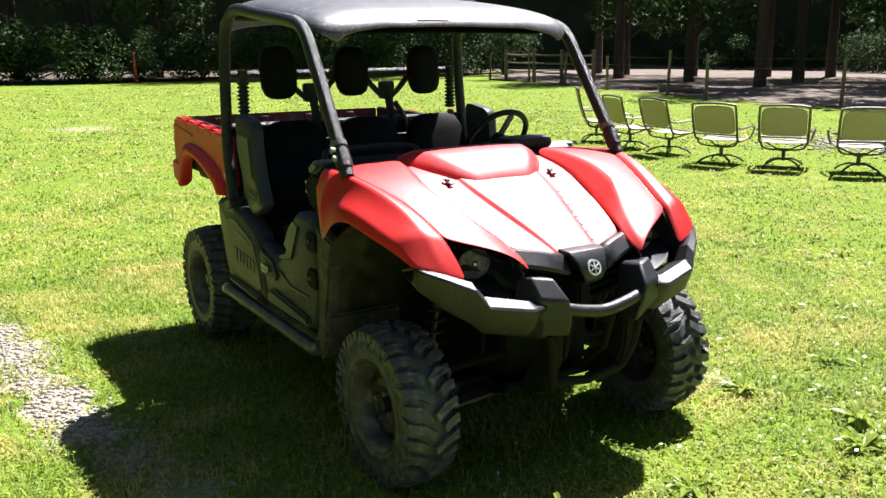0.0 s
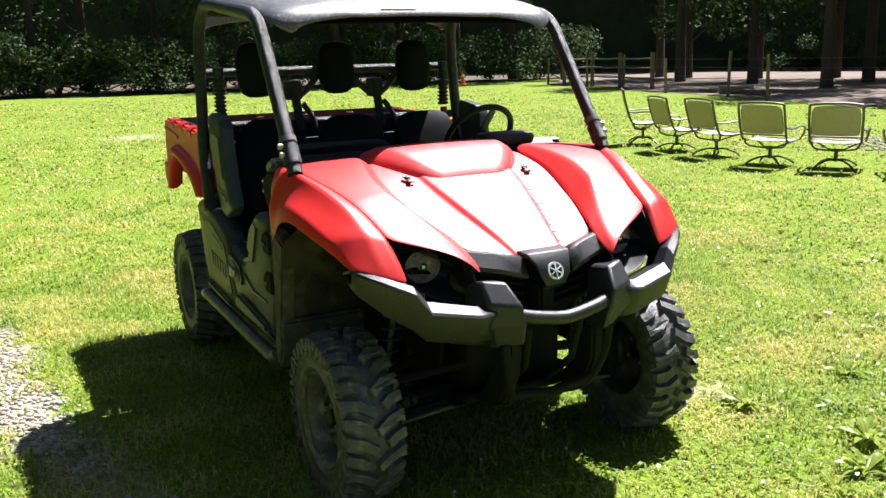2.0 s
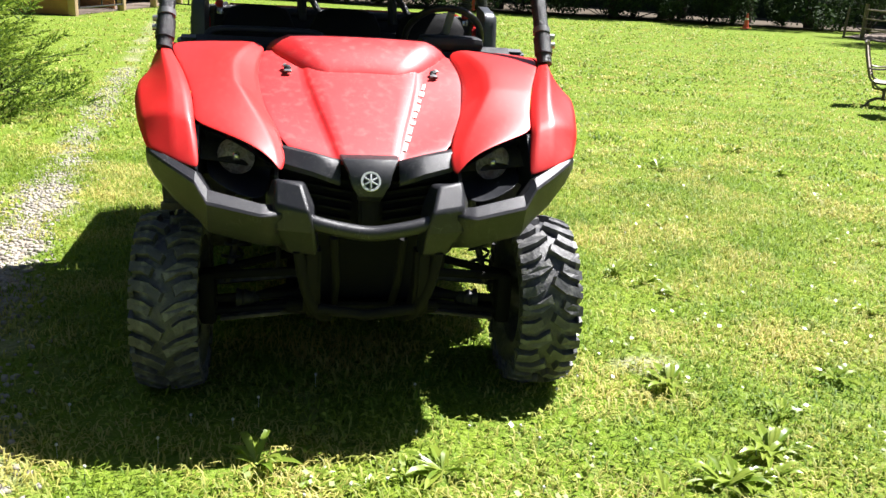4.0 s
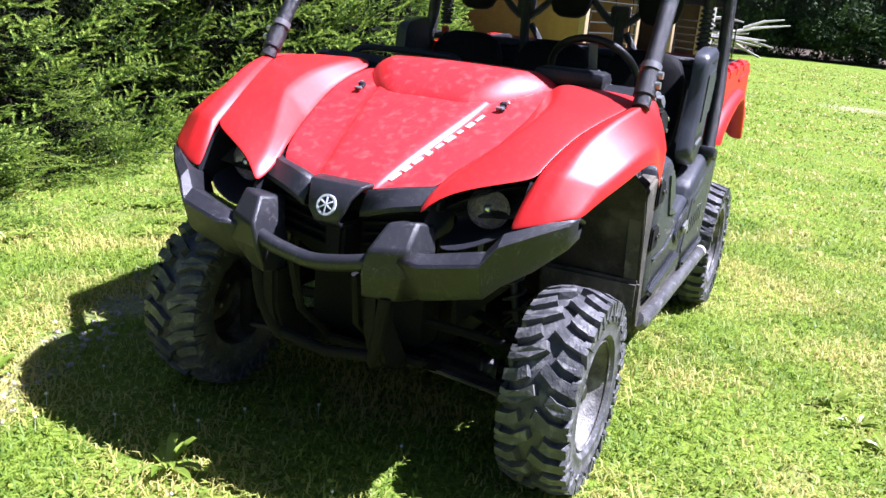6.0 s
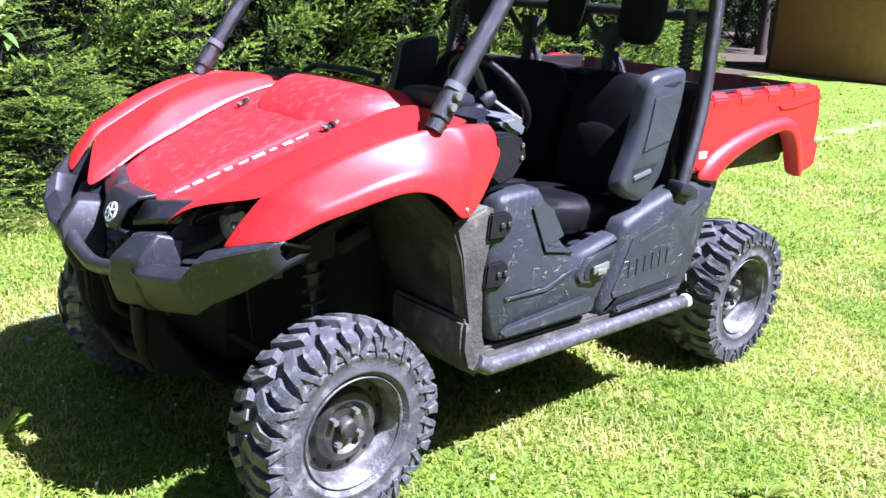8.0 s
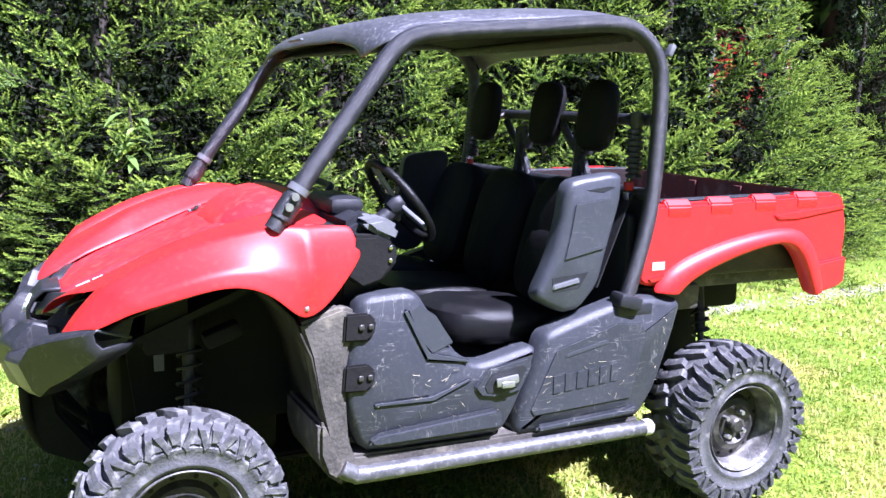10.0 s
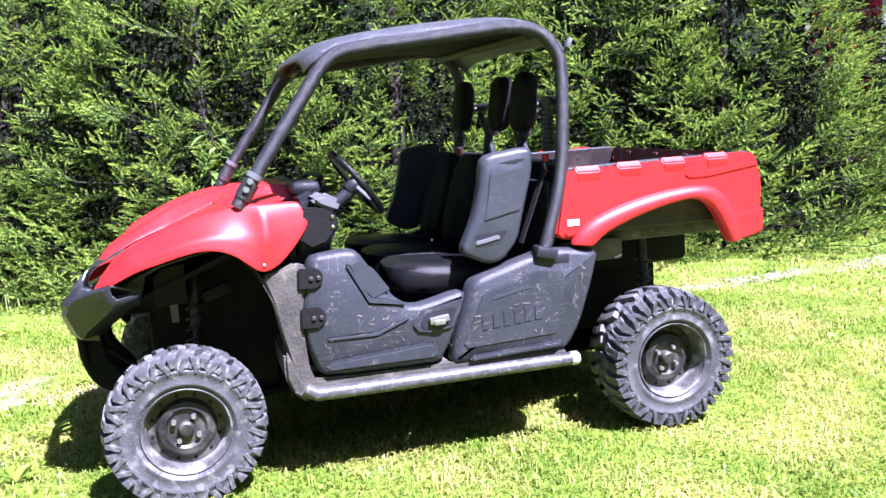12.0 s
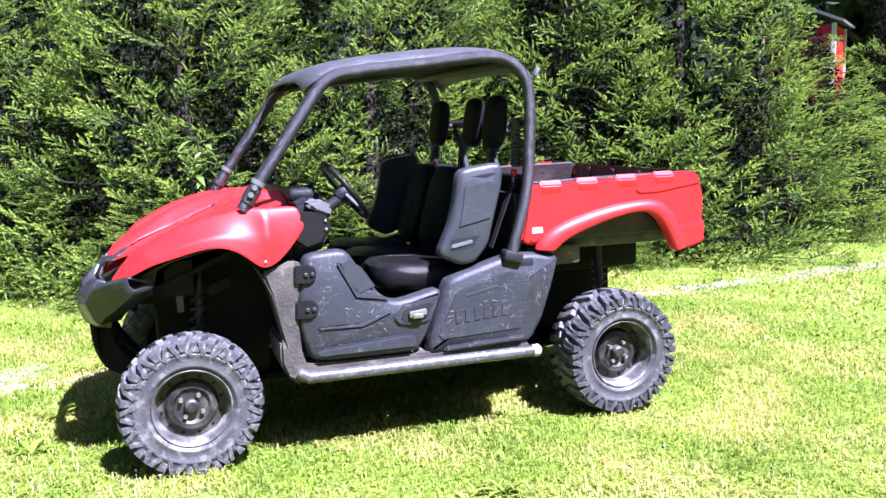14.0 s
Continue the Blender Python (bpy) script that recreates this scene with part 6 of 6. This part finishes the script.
tagged(part("far_wood_floor", slab([(-45, -34), (-44.6, 0), (-45, 18), (-41, 27), (-44.5, 46.5), (-10, 70.5), (12, 60.5), (30, 100), (-85, 110), (-85, -45)], -.05, .010, "xy"), LITTERSHADE, smooth=0),
       "dark ground sheet, the shade of the wood put into its colour", "soil", kind="structure")
LEAF = leaf_material("tree_leaf", (0.014, 0.034, 0.010), (0.060, 0.105, 0.028), 0.22, 0.8)


def leaf_cloud(name, centers, radii, count, size, seed, mat):
    rng = np.random.default_rng(seed)
    c, r = np.array(centers), np.array(radii)
    k = rng.choice(len(c), count, p=r ** 2 / (r ** 2).sum())
    d = rng.normal(size=(count, 3))
    d /= np.linalg.norm(d, axis=1, keepdims=True)
    p = c[k] + d * (r[k] * rng.uniform(.45, 1.05, count))[:, None] * [1, 1, .8]
    a = rng.normal(size=(count, 3))
    a /= np.linalg.norm(a, axis=1, keepdims=True)
    b = np.cross(a, rng.normal(size=(count, 3)))
    b /= np.linalg.norm(b, axis=1, keepdims=True) + 1e-9
    s = size * rng.uniform(.5, 1.4, count)[:, None]
    v = np.stack([p - a * s, p - b * s * .5, p + a * s, p + b * s * .5], 1).reshape(-1, 3)
    v[:, 2] = np.maximum(v[:, 2], .02)
    return array_mesh(name, v, np.arange(len(v)), np.full(count, 4), mat)


def forest_tree(seed, height, crown_from):
    rng = random.Random(seed)
    t = empty("forest_tree", "tall dark broad-leaved tree at the wood edge", "tree", "trees of the wood")
    top = Vector((rng.uniform(-.5, .5), rng.uniform(-.5, .5), height * .9))
    limbs = [tube(smooth_line([(0, 0, -.1), (rng.uniform(-.1, .1), rng.uniform(-.1, .1), height * .35), tuple(top)], 4), [.26 - .20 * k / 8 for k in range(9)], 9)]
    centers, radii = [], []
    for k in range(15):
        z = crown_from + (height - crown_from) * (k + .5) / 15
        a = k * 2.4 + rng.uniform(-.4, .4)
        reach = (1 - (z / height) ** 2 * .6) * rng.uniform(1.1, 2.8)
        e = Vector((math.cos(a) * reach, math.sin(a) * reach, z + rng.uniform(-.3, .7)))
        limbs.append(tube([(0, 0, z - .8), tuple(e * .5 + Vector((0, 0, z * .5 - .2))), tuple(e)], [.07, .045, .015], 5))
        centers.append(tuple(e))
        radii.append(rng.uniform(.9, 1.6))
    part("trunk", merge(*limbs), BARK, t)
    cr = new("crown", leaf_cloud("crown", centers, radii, 3600, .17, seed, LEAF))
    cr.parent = t
    return t


def shrub(seed):
    rng = random.Random(seed)
    t = empty("shrub", "dark green undergrowth shrub below the trees", "shrub", "undergrowth")
    cs = [(rng.uniform(-1.6, 1.6), rng.uniform(-1.1, 1.1), rng.uniform(.25, 1.9)) for _ in range(9)]
    part("stem", merge(*[tube([(0, 0, -.05), (c[0] * .5, c[1] * .5, c[2] * .6), c], [.03, .02, .008], 5) for c in cs]), BARK, t)
    cr = new("crown", leaf_cloud("crown", cs, [rng.uniform(.6, 1.0) for _ in cs], 2600, .085, seed, LEAF))
    cr.parent = t
    return t


TREES = [forest_tree(51, 13, 3.2), forest_tree(52, 15, 4.5), forest_tree(53, 12, 2.4), forest_tree(54, 14, 5.5)]
SHRUBS = [shrub(61), shrub(62), shrub(63)]
fw = random.Random(77)
tree_spots, shrub_spots = [], []
for k in range(21):                      # wood edge beyond the lawn
    y = -30 + k * 2.9
    tree_spots.append((-47 + fw.uniform(-3, 2.5) + (y > 18) * (y - 18) * .5, y + fw.uniform(-1, 1)))
for k in range(30):
    y = -22 + k * 1.75
    shrub_spots.append((-44.6 + fw.uniform(-1.2, .8) + (y > 18) * (y - 18) * .5, y + fw.uniform(-.5, .5)))
for k in range(15):                      # trees in and behind the paddock
    a = k / 14
    tree_spots.append((-36 + 46 * a + fw.uniform(-1.5, 1.5), 31 + 7 * math.sin(a * 3.1) + fw.uniform(-1.5, 4)))
tree_spots += [(-13.5, 27.5), (-19, 26.5), (-24, 28), (-29, 28.5), (-8, 27), (-21, 31.5), (-16, 33.0)]
for k in range(20):
    a = k / 19
    shrub_spots.append((-40 + 54 * a + fw.uniform(-1, 1), 44 + fw.uniform(-2, 2)))
for k in range(12):                      # behind hedge and shed
    tree_spots.append((-15 - 2.9 * k + fw.uniform(-1, 1), -14 - fw.uniform(0, 5)))
for k in range(8):
    shrub_spots.append((-13 - 4.2 * k + fw.uniform(-1, 1), -17 - fw.uniform(0, 3)))
tree_spots += [(-14.6, -10.4), (-16.3, -11.6), (-18.4, -10.7), (-15.3, -13.2), (-17.5, -14.2), (-19.6, -13.0), (-13.4, -12.0)]
shrub_spots += [(-14.5, -19), (-17, -21), (-19.5, -19.5), (-22.5, -21), (-12.5, -20)]
for k in range(7):
    tree_spots.append((8 - 4.2 * k + fw.uniform(-1, 1), -13 - fw.uniform(0, 3)))
for group, where in ((TREES, tree_spots), (SHRUBS, shrub_spots)):
    for i, (x, y) in enumerate(where):
        s = fw.uniform(.85, 1.2)
        m = pose(x, y, 0, 0, 0, fw.uniform(0, 360)) @ Matrix.Diagonal((s, s, s, 1))
        if i < len(group):
            group[i].matrix_basis = m
        else:
            copy_thing(group[i % len(group)], m)

# extra trees, added to shade the wood floor beside the shed
for x, y, s in ((-15.4, -9.3, 1.25), (-17.9, -9.5, 1.3), (-13.6, -9.2, 1.15), (-20.2, -11.6, 1.3), (-16.6, -10.6, 1.1)):
    copy_thing(TREES[2], pose(x, y - .6, 0, 0, 0, 57 * x) @ Matrix.Diagonal((s, s, s, 1)))

# backdrop wall far behind the trees; the wood's shade is put into its colour
DEEP = material("wood_shade_backdrop", (0.012, 0.022, 0.008), 1.0, second=(0.035, 0.055, 0.02), scale=0.5, fine=4, amount=1.0, bump=0.0)
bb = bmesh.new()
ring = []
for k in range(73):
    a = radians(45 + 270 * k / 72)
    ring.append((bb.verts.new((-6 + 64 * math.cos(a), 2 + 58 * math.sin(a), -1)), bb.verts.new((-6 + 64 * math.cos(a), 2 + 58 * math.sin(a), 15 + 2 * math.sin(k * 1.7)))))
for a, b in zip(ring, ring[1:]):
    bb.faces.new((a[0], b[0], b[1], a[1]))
tagged(part("backdrop", bb, DEEP), "backdrop wall coloured for the shaded depth of the surrounding wood", "woods", kind="structure")
